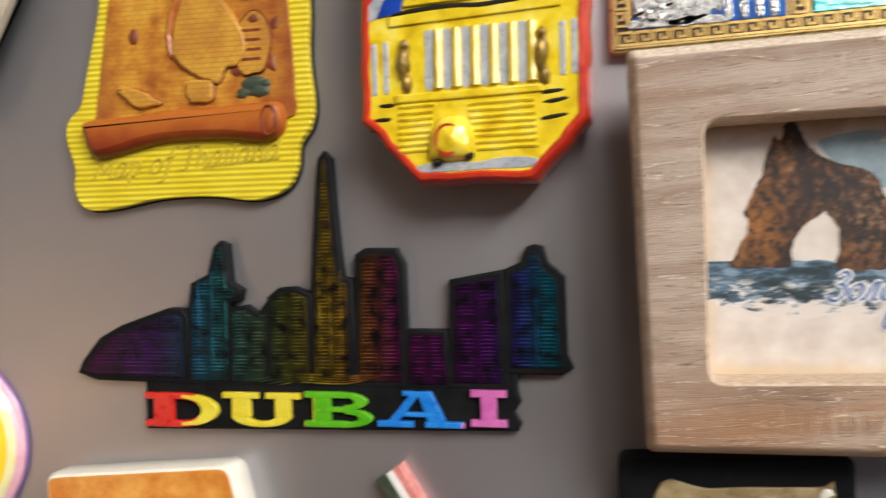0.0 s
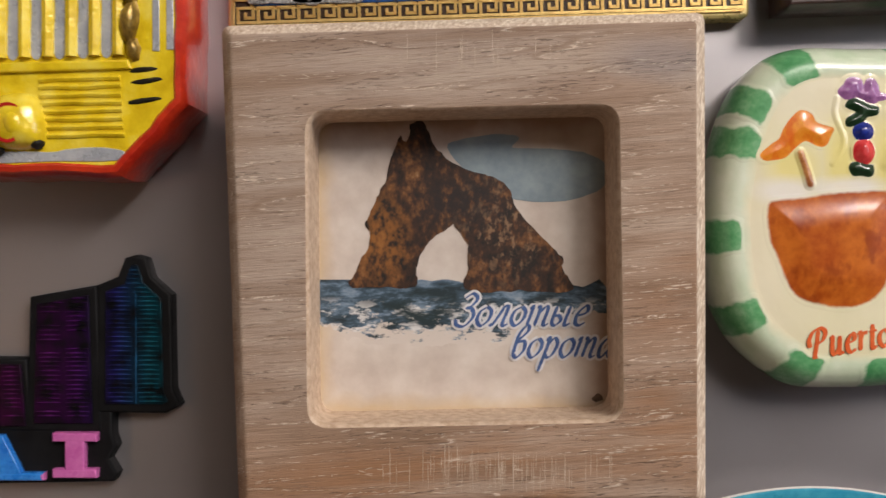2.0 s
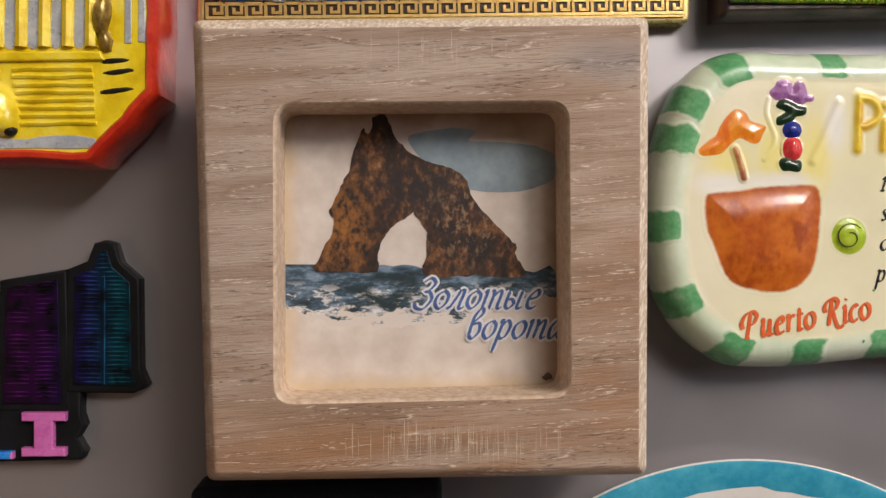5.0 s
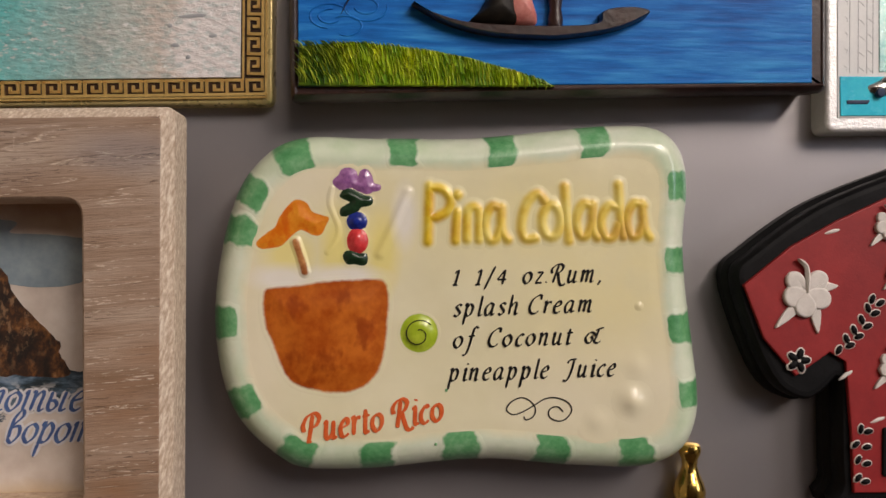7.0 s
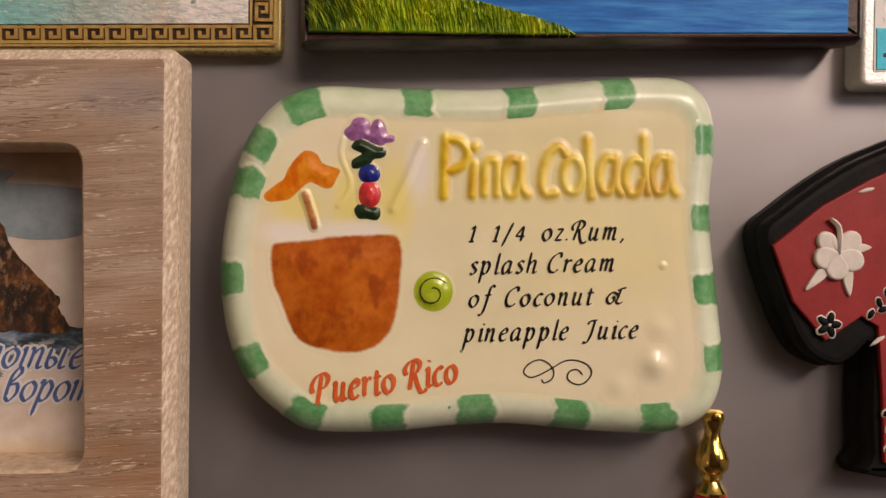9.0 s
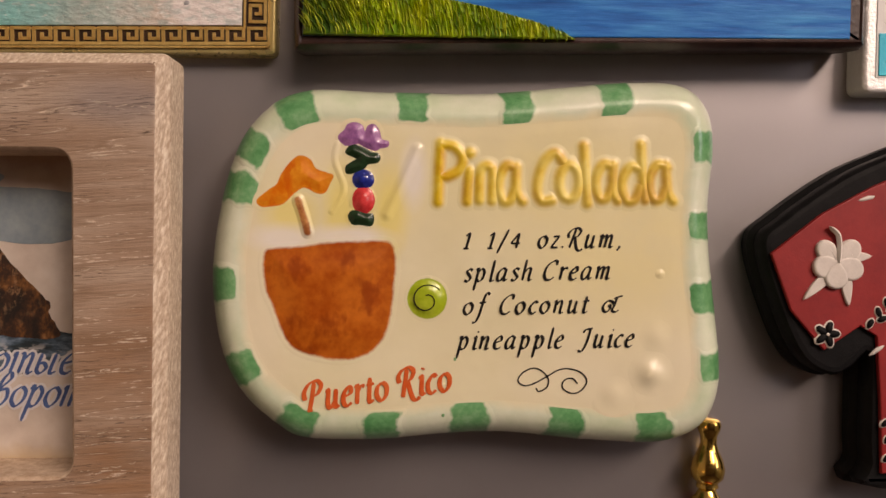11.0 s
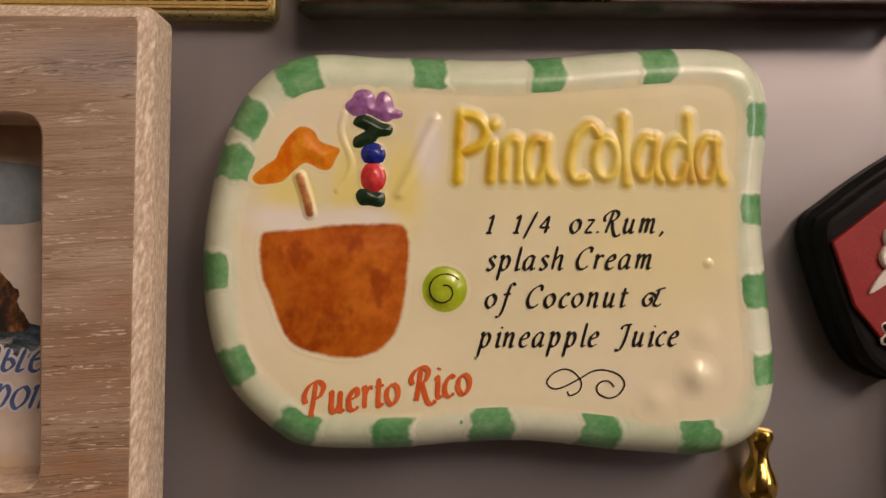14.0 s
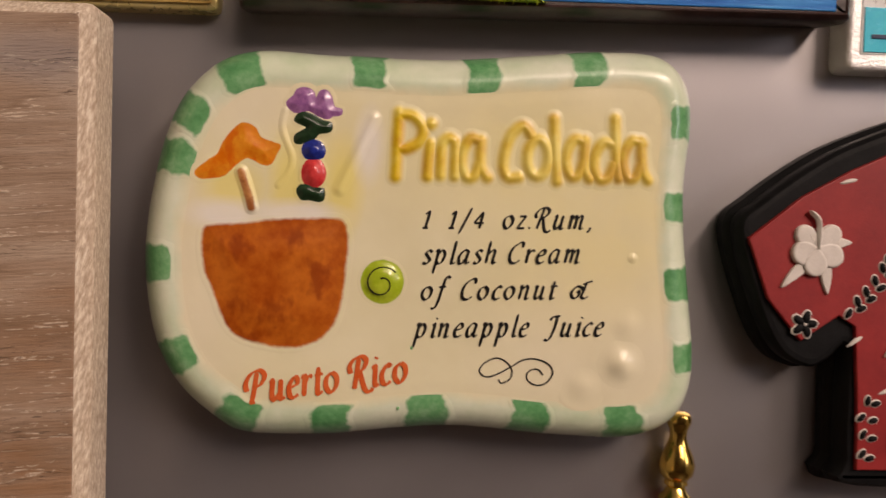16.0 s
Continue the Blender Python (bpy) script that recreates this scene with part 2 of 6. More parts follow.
def cream_colour(g):
    """The cream ground of the plaque with its yellow washes, the same in every glaze laid on it."""
    colour = g.ramp(g.noise(12, 3), (0.35, (0.78, 0.735, 0.49)), (0.65, (0.84, 0.80, 0.57)))
    blush = g.maths("MAXIMUM", g.spot(24, -14, 20, 14), g.maths("MAXIMUM", g.spot(-22, 16, 8, 6), g.spot(-30, -8, 10, 16)))
    colour = g.mix(g.maths("MULTIPLY", blush, 0.35), colour, (0.86, 0.79, 0.66))
    halo = g.maths("MAXIMUM", g.spot(-14, 10.0, 11, 10), g.maths("MAXIMUM", g.spot(14, 11, 26, 13), g.spot(22, 4, 20, 20)))
    halo = g.maths("MULTIPLY", halo, g.levels(g.noise(6, 3), 0.05, 0.6))
    colour = g.mix(g.maths("MULTIPLY", halo, 0.5), colour, (0.86, 0.76, 0.36))
    rim = g.maths("MAXIMUM", g.spot(-18.2, 6, 3.0, 9), g.maths("MAXIMUM", g.spot(-11.2, 6.5, 3.2, 8), g.spot(-25, 6, 5, 4)))
    colour = g.mix(g.maths("MULTIPLY", rim, 0.6), colour, (0.86, 0.74, 0.16))
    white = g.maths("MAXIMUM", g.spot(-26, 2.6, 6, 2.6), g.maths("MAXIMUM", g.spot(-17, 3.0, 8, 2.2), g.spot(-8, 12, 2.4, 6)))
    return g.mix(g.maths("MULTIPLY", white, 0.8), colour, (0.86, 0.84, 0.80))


def attribute(g, name):
    n = g.tree.nodes.new("ShaderNodeAttribute")
    n.attribute_name = name
    return n.outputs["Fac"]


def rim_colour(g):
    """Pale green that thins out over the cream, by the distance from the plaque's edge in mm."""
    wander = g.maths("MULTIPLY", g.maths("SUBTRACT", g.noise(5, 3), 0.5), 2.4)
    thin = g.levels(g.maths("ADD", attribute(g, "from_edge"), wander), 4.0, 5.6)
    green = g.ramp(g.noise(7, 4), (0.34, (0.58, 0.70, 0.50)), (0.66, (0.76, 0.82, 0.67)))
    return g.mix(thin, green, cream_colour(g))


def make_pina():
    g = Graph("cream_glaze")
    return g.finish(cream_colour(g), 0.30, 0, 0.5, g.noise(4, 2), 0.05, 0.4, 0.14)


def make_rim():
    g = Graph("pale_green_glaze")
    return g.finish(rim_colour(g), 0.30, 0, 0.5, g.noise(3, 2), 0.09, 0.45, 0.14)


def make_patch():
    g = Graph("green_glaze")
    brushed = g.maths("ADD", g.maths("MULTIPLY", g.noise(3.2, 4), 0.7), g.maths("MULTIPLY", g.noise(0.7, 3), 0.3))
    green = g.ramp(brushed, (0.36, (0.06, 0.28, 0.10)), (0.52, (0.13, 0.39, 0.17)), (0.66, (0.24, 0.50, 0.27)))
    ink = g.levels(g.maths("ADD", attribute(g, "ink"), g.maths("MULTIPLY", g.maths("SUBTRACT", g.noise(1.6, 4), 0.5), 0.5)), 0.34, 0.52)
    return g.finish(g.mix(ink, rim_colour(g), green), 0.30, 0, 0.5, g.noise(3, 2), 0.09, 0.45, 0.14)


def washed(name, dark, light, mm, deep=None, soft=0.12, ragged=0.35, coat=0.55):
    """Brushed under-glaze colour with a soft uneven border, thinning into the cream it lies on."""
    g = Graph(name)
    wander = g.maths("ADD", g.maths("MULTIPLY", g.noise(mm), 0.65), g.maths("MULTIPLY", g.noise(mm * 0.25, 3), 0.35))
    colour = g.ramp(wander, (0.36, dark), (0.64, light))
    if deep:
        colour = g.mix(g.maths("MULTIPLY", g.levels(g.noise(mm * 0.55, 3, (1, 1, 1.5)), 0.54, 0.66), 0.7), colour, deep)
    ink = g.maths("ADD", attribute(g, "ink"), g.maths("MULTIPLY", g.maths("SUBTRACT", g.noise(0.9, 3), 0.5), ragged))
    ink = g.levels(ink, 0.5 - soft, 0.5 + soft)
    return g.finish(g.mix(ink, cream_colour(g), colour), 0.30, 0, coat, g.noise(3, 2), 0.05, 0.4, 0.10)


def make_title():
    g = Graph("golden_yellow_glaze")
    gold = g.ramp(g.noise(4.5, 3), (0.36, (0.68, 0.38, 0.010)), (0.5, (0.80, 0.56, 0.03)), (0.66, (0.86, 0.70, 0.14)))
    fade = g.maths("MULTIPLY", attribute(g, "ink"), g.ramp(g.axis(0, -5, 30), (0.0, (1, 1, 1)), (0.42, (0.85, 0.85, 0.85)), (0.56, (0.85, 0.85, 0.85)), (1.0, (0.85, 0.85, 0.85))))
    return g.finish(g.mix(fade, cream_colour(g), gold), 0.36, 0, 0.3, g.noise(4, 2), 0.05, 0.35, 0.22)


def make_glaze(name, dark, light, mm):
    return paint(name, dark, light, mm, 0.30, 0, 0.45, 1.5, 0.03, 0.4, 0.2)


def make_water_paint():
    g = Graph("blue_brushed_water")
    brush = g.noise(1.1, 5, (11, 1, 1), 0.6)
    colour = g.ramp(g.maths("ADD", g.maths("MULTIPLY", brush, 0.6), g.maths("MULTIPLY", g.noise(12, 3, (2, 1, 1)), 0.4)),
                    (0.36, (0.003, 0.085, 0.36)), (0.5, (0.006, 0.17, 0.58)), (0.66, (0.04, 0.33, 0.76)))
    return g.finish(colour, 0.4, 0, 0.0, brush, 0.10, 0.15)


def make_grass_paint():
    g = Graph("painted_grass")
    colour = g.ramp(g.noise(3.0, 5, (1, 1, 2)), (0.36, (0.12, 0.28, 0.004)), (0.5, (0.32, 0.48, 0.006)), (0.66, (0.58, 0.63, 0.01)))
    colour = g.mix(g.maths("MULTIPLY", g.spot(-37, 5.0, 8, 9), 0.75), colour, (0.008, 0.07, 0.008))
    return g.finish(colour, 0.3, 0, 0.3, g.noise(0.8, 3), 0.05)


def make_yellow_relief():
    g = Graph("yellow_relief_paint")
    a = g.noise(5, 5)
    colour = g.ramp(a, (0.30, (0.60, 0.39, 0.006)), (0.5, (0.80, 0.59, 0.015)), (0.7, (0.87, 0.71, 0.10)))
    return g.finish(colour, 0.24, 0.05, 0.6, g.noise(2.6, 3), 0.24)


def make_map(name, shift):
    g = Graph(name)
    a = g.noise(6, 6, (1, 1, 1), 0.62)
    colour = g.ramp(a, (0.32, (0.24, 0.055, 0.008)), (0.44, (0.42, 0.145, 0.014)), (0.56, (0.56, 0.26, 0.022)), (0.72, (0.66, 0.39, 0.05)))
    colour = g.mix(shift, colour, (0.60, 0.34, 0.045))
    wander = g.maths("MULTIPLY", g.maths("SUBTRACT", g.noise(5, 4), 0.5), 0.9)
    rim = g.maths("MAXIMUM", g.axis(0, 12, 25), g.axis(0, -14, -22))
    rim = g.maths("MULTIPLY", g.levels(g.maths("ADD", rim, wander), 0.1, 0.9), 1.0 - shift)
    colour = g.mix(g.maths("MULTIPLY", rim, 0.75), colour, (0.25, 0.045, 0.012))
    turn = g.node("ShaderNodeMapping", Vector=g.coords)
    turn.inputs["Rotation"].default_value = (radians(-90), 0, 0)
    bricks = g.node("ShaderNodeTexBrick", Vector=turn.outputs[0], Scale=1.0)
    bricks.inputs["Brick Width"].default_value, bricks.inputs["Row Height"].default_value = 0.0021, 0.0010
    bricks.inputs["Mortar Size"].default_value = 0.00012
    line = bricks.outputs["Fac"]
    colour = g.mix(g.maths("MULTIPLY", line, 0.35), colour, (0.30, 0.10, 0.015))
    return g.finish(colour, 0.45, 0, 0.1, g.maths("SUBTRACT", g.noise(1.2, 3), g.maths("MULTIPLY", line, 0.4)), 0.12)


def make_map_yellow():
    g = Graph("map_yellow_rubber")
    colour = g.ramp(g.noise(8, 4), (0.35, (0.66, 0.50, 0.012)), (0.65, (0.74, 0.60, 0.03)))
    n = g.node("ShaderNodeSeparateXYZ", Vector=g.coords)
    ridge = g.maths("SINE", g.maths("MULTIPLY", n.outputs[2], 2 * math.pi / 0.00115))
    return g.finish(colour, 0.45, 0, 0.05, ridge, 0.09)


def make_scroll():
    g = Graph("rolled_parchment")
    # The roll's shading is held in the colour, dark below and lighter on top.
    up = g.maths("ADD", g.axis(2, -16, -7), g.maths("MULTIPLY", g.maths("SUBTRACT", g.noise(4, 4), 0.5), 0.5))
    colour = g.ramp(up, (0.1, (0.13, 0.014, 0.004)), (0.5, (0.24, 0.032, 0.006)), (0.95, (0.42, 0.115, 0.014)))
    return g.finish(colour, 0.4, 0, 0.15, g.noise(1.0, 3), 0.03)


STEEL, WOOD, PAPER, ROCK, SEA, FOIL = make_fridge(), make_wood(), make_paper(), make_rock(), make_sea(), make_foil()
PINA, WATER, GRASS, YELLOW = make_pina(), make_water_paint(), make_grass_paint(), make_yellow_relief()
MAP, MAP_LAND, MAP_YELLOW, SCROLL = make_map("map_orange_print", 0.0), make_map("map_land_print", 0.45), make_map_yellow(), make_scroll()
SKYLINE, SKYLINE_RIB = make_dubai("rainbow_rubber", 0.3), make_dubai("rainbow_rubber_ridge", 2.2)
LIP = paint("raw_milled_wood", (0.44, 0.30, 0.20), (0.68, 0.54, 0.41), 1.2, 0.6, grain=0.3, depth=0.05)
# Map yellow darkened to stand for the shadows of the embossed letters.
MAP_LETTER_SHADE = paint("shaded_yellow_embossing", (0.42, 0.31, 0.02), (0.58, 0.45, 0.03), 2, 0.5)
# Dark red for the map's marks and for shadow lines painted round the land.
STAIN_SHADE = paint("dark_red_map_stain_and_shade", (0.10, 0.014, 0.006), (0.26, 0.055, 0.012), 1.5, 0.5)
WOOD_EDGE = make_edge()
SCRATCH = paint("pale_scratch", (0.46, 0.37, 0.28), (0.70, 0.59, 0.47), 1, 0.6)
CLOUD = paint("printed_blue_grey_sky", (0.19, 0.25, 0.29), (0.27, 0.34, 0.37), 5, 0.6)
INK_BLUE = paint("printed_blue_ink", (0.035, 0.075, 0.22), (0.07, 0.14, 0.34), 2, 0.55)
INK_WHITE = paint("printed_pale_edge", (0.60, 0.60, 0.62), (0.70, 0.69, 0.70), 2, 0.55)
SPOT = paint("brown_stain", (0.06, 0.04, 0.03), (0.16, 0.10, 0.07), 1, 0.7)
RUBBER = paint("black_rubber", (0.004, 0.004, 0.0045), (0.008, 0.008, 0.009), 4, 0.55, grain=0.3, depth=0.03, spec=0.14)
RED_PAINT = paint("red_gloss_paint", (0.40, 0.014, 0.005), (0.60, 0.040, 0.010), 4, 0.36, coat=0.6, grain=1.6, depth=0.16, spec=0.4, coat_rough=0.06)
FLAG_RED = paint("flag_red_paint", (0.38, 0.008, 0.006), (0.50, 0.015, 0.012), 4, 0.3, coat=0.3, grain=1.2, depth=0.04)
FLAG_BLUE = paint("flag_blue_paint", (0.004, 0.03, 0.26), (0.010, 0.06, 0.40), 3, 0.3, coat=0.3)
SILVER_PAINT = paint("silver_white_paint", (0.42, 0.45, 0.50), (0.66, 0.68, 0.70), 3, 0.28, 0.35, 0.2, 0.8, 0.05)
BLACK_PAINT = paint("black_brush_paint", (0.005, 0.004, 0.003), (0.018, 0.014, 0.009), 1.5, 0.5, spec=0.25)
BRONZE = paint("dark_gold_paint", (0.10, 0.055, 0.010), (0.42, 0.27, 0.05), 2, 0.3, 0.5, 0.3, 0.8, 0.06)
GOLD = paint("polished_gold", (0.80, 0.52, 0.12), (0.90, 0.66, 0.20), 6, 0.16, 1.0, 0, 2.5, 0.03)
GOLD_KEY = paint("gold_meander", (0.68, 0.42, 0.12), (0.88, 0.65, 0.25), 3, 0.3, 0.55, 0, 0.6, 0.05)
GOLD_PALE = paint("pale_gold_edge", (0.72, 0.58, 0.24), (0.84, 0.70, 0.34), 5, 0.28, 0.6, 0, 0.7, 0.03)
BROWN_FILL = paint("dark_enamel_channel", (0.016, 0.008, 0.006), (0.06, 0.03, 0.016), 1.5, 0.35)
PLAQUE_BLUE = paint("blue_foil", (0.012, 0.07, 0.30), (0.035, 0.14, 0.45), 3, 0.3, 0.5, 0.3, 0.7, 0.04)
TINSEL = paint("silver_foil", (0.45, 0.44, 0.42), (0.90, 0.88, 0.85), 1.0, 0.18, 1.0, 0, 0.7, 0.16)
TREE_FOIL = paint("tarnished_foil", (0.22, 0.22, 0.21), (0.74, 0.74, 0.73), 0.9, 0.28, 0.7, 0, 0.5, 0.10)
DARK_WOOD = paint("dark_brown_resin", (0.016, 0.006, 0.005), (0.044, 0.018, 0.014), 3, 0.34, coat=0.2, grain=0.8, depth=0.06)
LIGHT_GRASS = paint("grass_blade_paint", (0.42, 0.55, 0.02), (0.70, 0.76, 0.10), 2, 0.3, coat=0.3)
SALMON = paint("salmon_paint", (0.55, 0.16, 0.14), (0.72, 0.30, 0.26), 2, 0.4)
WHITE_SPARKLE = paint("silvery_white_texture", (0.90, 0.90, 0.90), (0.96, 0.96, 0.96), 1.2, 0.42, 0.4, 0, 0.5, 0.14)
WHITE_PRINT = paint("white_glossy_print", (0.80, 0.83, 0.84), (0.90, 0.92, 0.92), 6, 0.25, coat=0.3)
CYAN = paint("cyan_print", (0.005, 0.58, 0.84), (0.03, 0.68, 0.88), 5, 0.25, coat=0.4)
AQUA = paint("pale_aqua_foil", (0.30, 0.62, 0.60), (0.60, 0.82, 0.80), 1.5, 0.25, 0.4, 0.2, 0.6, 0.08)
NAVY = paint("navy_print", (0.008, 0.02, 0.07), (0.02, 0.04, 0.11), 2, 0.3)
GREY_LINE = paint("grey_engraved_line", (0.30, 0.32, 0.34), (0.42, 0.44, 0.45), 2, 0.4)
MAUVE_EDGE_SHADE = make_glaze("purple_glaze", (0.22, 0.09, 0.30), (0.36, 0.18, 0.42), 2)
RIM_GREEN, PATCH_GREEN, TITLE = make_rim(), make_patch(), make_title()
COCONUT = washed("coconut_brown_glaze", (0.40, 0.072, 0.005), (0.62, 0.165, 0.020), 6, (0.26, 0.034, 0.003), 0.22, 0.45)
ORANGE = washed("orange_glaze", (0.74, 0.17, 0.006), (0.84, 0.34, 0.03), 4, (0.70, 0.10, 0.004), 0.10)
STALK = washed("tan_glaze", (0.34, 0.11, 0.03), (0.56, 0.25, 0.08), 2, None, 0.12)
VIOLET = washed("purple_glaze", (0.26, 0.09, 0.28), (0.44, 0.20, 0.44), 2.2, (0.20, 0.06, 0.24), 0.10)
LEAF = washed("dark_green_glaze", (0.006, 0.026, 0.010), (0.016, 0.052, 0.020), 2, None, 0.08)
BERRY_BLUE = washed("blue_glaze", (0.006, 0.015, 0.17), (0.012, 0.035, 0.34), 2, None, 0.08)
BERRY_RED = washed("red_glaze", (0.60, 0.022, 0.028), (0.76, 0.075, 0.075), 2, None, 0.08)
LIME = washed("lime_glaze", (0.32, 0.46, 0.015), (0.46, 0.58, 0.05), 3, None, 0.14)
PATCH_SPECK = make_glaze("green_speck_glaze", (0.12, 0.36, 0.15), (0.2, 0.45, 0.2), 2)
CREAM = make_glaze("white_cream_glaze", (0.78, 0.72, 0.60), (0.84, 0.80, 0.70), 4)
INK_BLACK = paint("black_lettering", (0.006, 0.006, 0.006), (0.014, 0.013, 0.012), 2, 0.3)
INK_ORANGE = paint("orange_red_lettering", (0.68, 0.10, 0.02), (0.78, 0.17, 0.05), 2, 0.3)
SHIRT_RED = paint("red_soft_rubber", (0.26, 0.010, 0.012), (0.34, 0.018, 0.018), 5, 0.5, grain=0.3, depth=0.02)
SHIRT_WHITE = paint("white_soft_rubber", (0.66, 0.62, 0.58), (0.76, 0.72, 0.68), 2, 0.5)
ENAMEL_RED = paint("red_enamel", (0.42, 0.006, 0.012), (0.60, 0.015, 0.02), 3, 0.14, coat=0.8)
PLATE_WHITE = paint("white_ceramic", (0.74, 0.71, 0.67), (0.82, 0.79, 0.75), 8, 0.2, coat=0.5)
PLATE_BLUE = make_glaze("turquoise_rim_glaze", (0.02, 0.27, 0.42), (0.08, 0.42, 0.56), 6)
TAN = paint("tan_printed_card", (0.20, 0.13, 0.05), (0.42, 0.32, 0.17), 3, 0.4)
GLAZE_ORANGE = make_glaze("amber_glaze", (0.55, 0.16, 0.012), (0.78, 0.38, 0.08), 8)
PINK = make_glaze("pink_gloss", (0.74, 0.36, 0.42), (0.82, 0.50, 0.55), 5)
BUTTER = make_glaze("pale_yellow_gloss", (0.80, 0.70, 0.30), (0.84, 0.78, 0.45), 5)
SUN_YELLOW = make_glaze("bright_yellow_gloss", (0.80, 0.52, 0.02), (0.84, 0.62, 0.04), 5)
STICK_GREEN = paint("dark_green_print", (0.02, 0.035, 0.02), (0.07, 0.09, 0.06), 2, 0.4)
BEIGE = paint("beige_card", (0.42, 0.36, 0.27), (0.52, 0.46, 0.36), 5, 0.5)
LETTER = {"red": paint("red_letter", (0.50, 0.012, 0.010), (0.64, 0.03, 0.02), 3, 0.28, coat=0.4),
          "yellow": paint("yellow_letter", (0.66, 0.52, 0.015), (0.76, 0.64, 0.06), 3, 0.28, coat=0.4),
          "green": paint("green_letter", (0.07, 0.34, 0.006), (0.14, 0.46, 0.015), 3, 0.28, coat=0.4),
          "blue": paint("blue_letter", (0.01, 0.14, 0.55), (0.03, 0.24, 0.68), 3, 0.28, coat=0.4),
          "pink": paint("pink_letter", (0.50, 0.10, 0.34), (0.62, 0.17, 0.44), 3, 0.28, coat=0.4)}
PLASTER = paint("wall_plaster", (0.36, 0.33, 0.29), (0.42, 0.39, 0.34), 300, 0.8, grain=6, depth=0.3)
DARK_WALL = paint("dark_brown_wall_paint", (0.070, 0.045, 0.038), (0.105, 0.070, 0.060), 300, 0.7, grain=6, depth=0.3)
CEILING_PAINT = paint("ceiling_paint", (0.76, 0.75, 0.73), (0.80, 0.79, 0.77), 300, 0.85, grain=6, depth=0.2)
FLOOR_WOOD = paint("floor_laminate", (0.05, 0.03, 0.022), (0.08, 0.052, 0.036), 120, 0.4, grain=4, depth=0.1)

# ---- mesh helpers: x and z in mm on the door, d in mm out of it ----
MM = 0.001


def spot3(x, z, d):
    return Vector((x * MM, -d * MM, z * MM))


def thing(name, x, z, label, category, group="", d=0.0):
    """A top-level thing: an empty at its base on the door."""
    ob = new(name)
    ob.empty_display_size = 0.005
    ob.location = spot3(x, z, d)
    return tagged(ob, label, category, group)


def part(name, bm, material, parent, label="", smooth=True):
    """Links a bmesh made in world places as one mesh under a thing or a part."""
    top = parent
    while top.parent:
        top = top.parent
    bmesh.ops.recalc_face_normals(bm, faces=bm.faces)
    bmesh.ops.translate(bm, verts=bm.verts, vec=-Vector(top.location))
    mesh = bpy.data.meshes.new(name)
    bm.to_mesh(mesh)
    bm.free()
    mesh.materials.append(material)
    if smooth:
        mesh.shade_smooth()
        mesh.set_sharp_from_angle(angle=radians(38))
        for f in mesh.polygons:
            if f.loop_total > 4:
                f.use_smooth = False
    ob = new(name, mesh)
    ob.parent = parent
    return tagged(ob, label)


def spline(points, steps=5, closed=True):
    """A smooth line through a few points."""
    out, n = [], len(points)
    for i in range(n if closed else n - 1):
        if closed:
            p = [points[(i + k) % n] for k in (-1, 0, 1, 2)]
        else:
            p = [points[min(max(i + k, 0), n - 1)] for k in (-1, 0, 1, 2)]
        for s in range(steps):
            t = s / steps
            out.append(tuple(0.5 * (2 * b + (c - a) * t + (2 * a - 5 * b + 4 * c - e) * t * t + (3 * b - a - 3 * c + e) * t ** 3)
                             for a, b, c, e in zip(*p)))
    if not closed:
        out.append(tuple(points[-1]))
    return out


def ccw(poly):
    area = sum(a[0] * b[1] - b[0] * a[1] for a, b in zip(poly, poly[1:] + poly[:1]))
    return poly if area > 0 else poly[::-1]


def inset(poly, by):
    """The outline moved inwards by so many mm."""
    out, n = [], len(poly)
    for i in range(n):
        a, b, c = (Vector(poly[(i + k) % n]) for k in (-1, 0, 1))
        u, v = (b - a), (c - b)
        if u.length < 1e-6 or v.length < 1e-6:
            u = v = c - a
        u, v = u.normalized(), v.normalized()
        nrm = Vector((-u.y, u.x)) + Vector((-v.y, v.x))
        nrm = nrm.normalized() if nrm.length > 1e-4 else Vector((-u.y, u.x))
        grow = 1 / max(0.55, nrm.dot(Vector((-u.y, u.x))))
        out.append(tuple(b + nrm * by * grow))
    return out


def jitter(poly, by, mm, seed=0.0):
    return [(x + by * noise.noise((x / mm, z / mm, seed)), z + by * noise.noise((x / mm, z / mm, seed + 9.3))) for x, z in poly]


def rings(bm, loops, close_front=True, close_back=True):
    """Skins a row of loops [(x, z, d), ...] of equal length."""
    made = [[bm.verts.new(spot3(*p)) for p in loop] for loop in loops]
    for a, b in zip(made, made[1:]):
        for i in range(len(a)):
            j = (i + 1) % len(a)
            bm.faces.new((a[i], a[j], b[j], b[i]))
    if close_back:
        bm.faces.new(made[0][::-1])
    if close_front:
        bm.faces.new(made[-1])
    return made


def relief(poly, profile, bm=None):
    """A shape grown out of the door: profile rows of (inset, d)."""
    poly = ccw(poly)
    bm = bm or bmesh.new()
    rings(bm, [[(x, z, d) for x, z in (inset(poly, by) if by else poly)] for by, d in profile])
    return bm


def slab(poly, d0, d1, r=0.3, bm=None):
    """A flat piece with a rounded front edge."""
    turn = [(r * (1 - math.cos(a)), d1 - r + r * math.sin(a)) for a in (0, 0.4, 0.8, 1.2, math.pi / 2)] + [(r * 1.15 + 0.01, d1)]
    return relief(poly, [(0, d0)] + turn, bm)


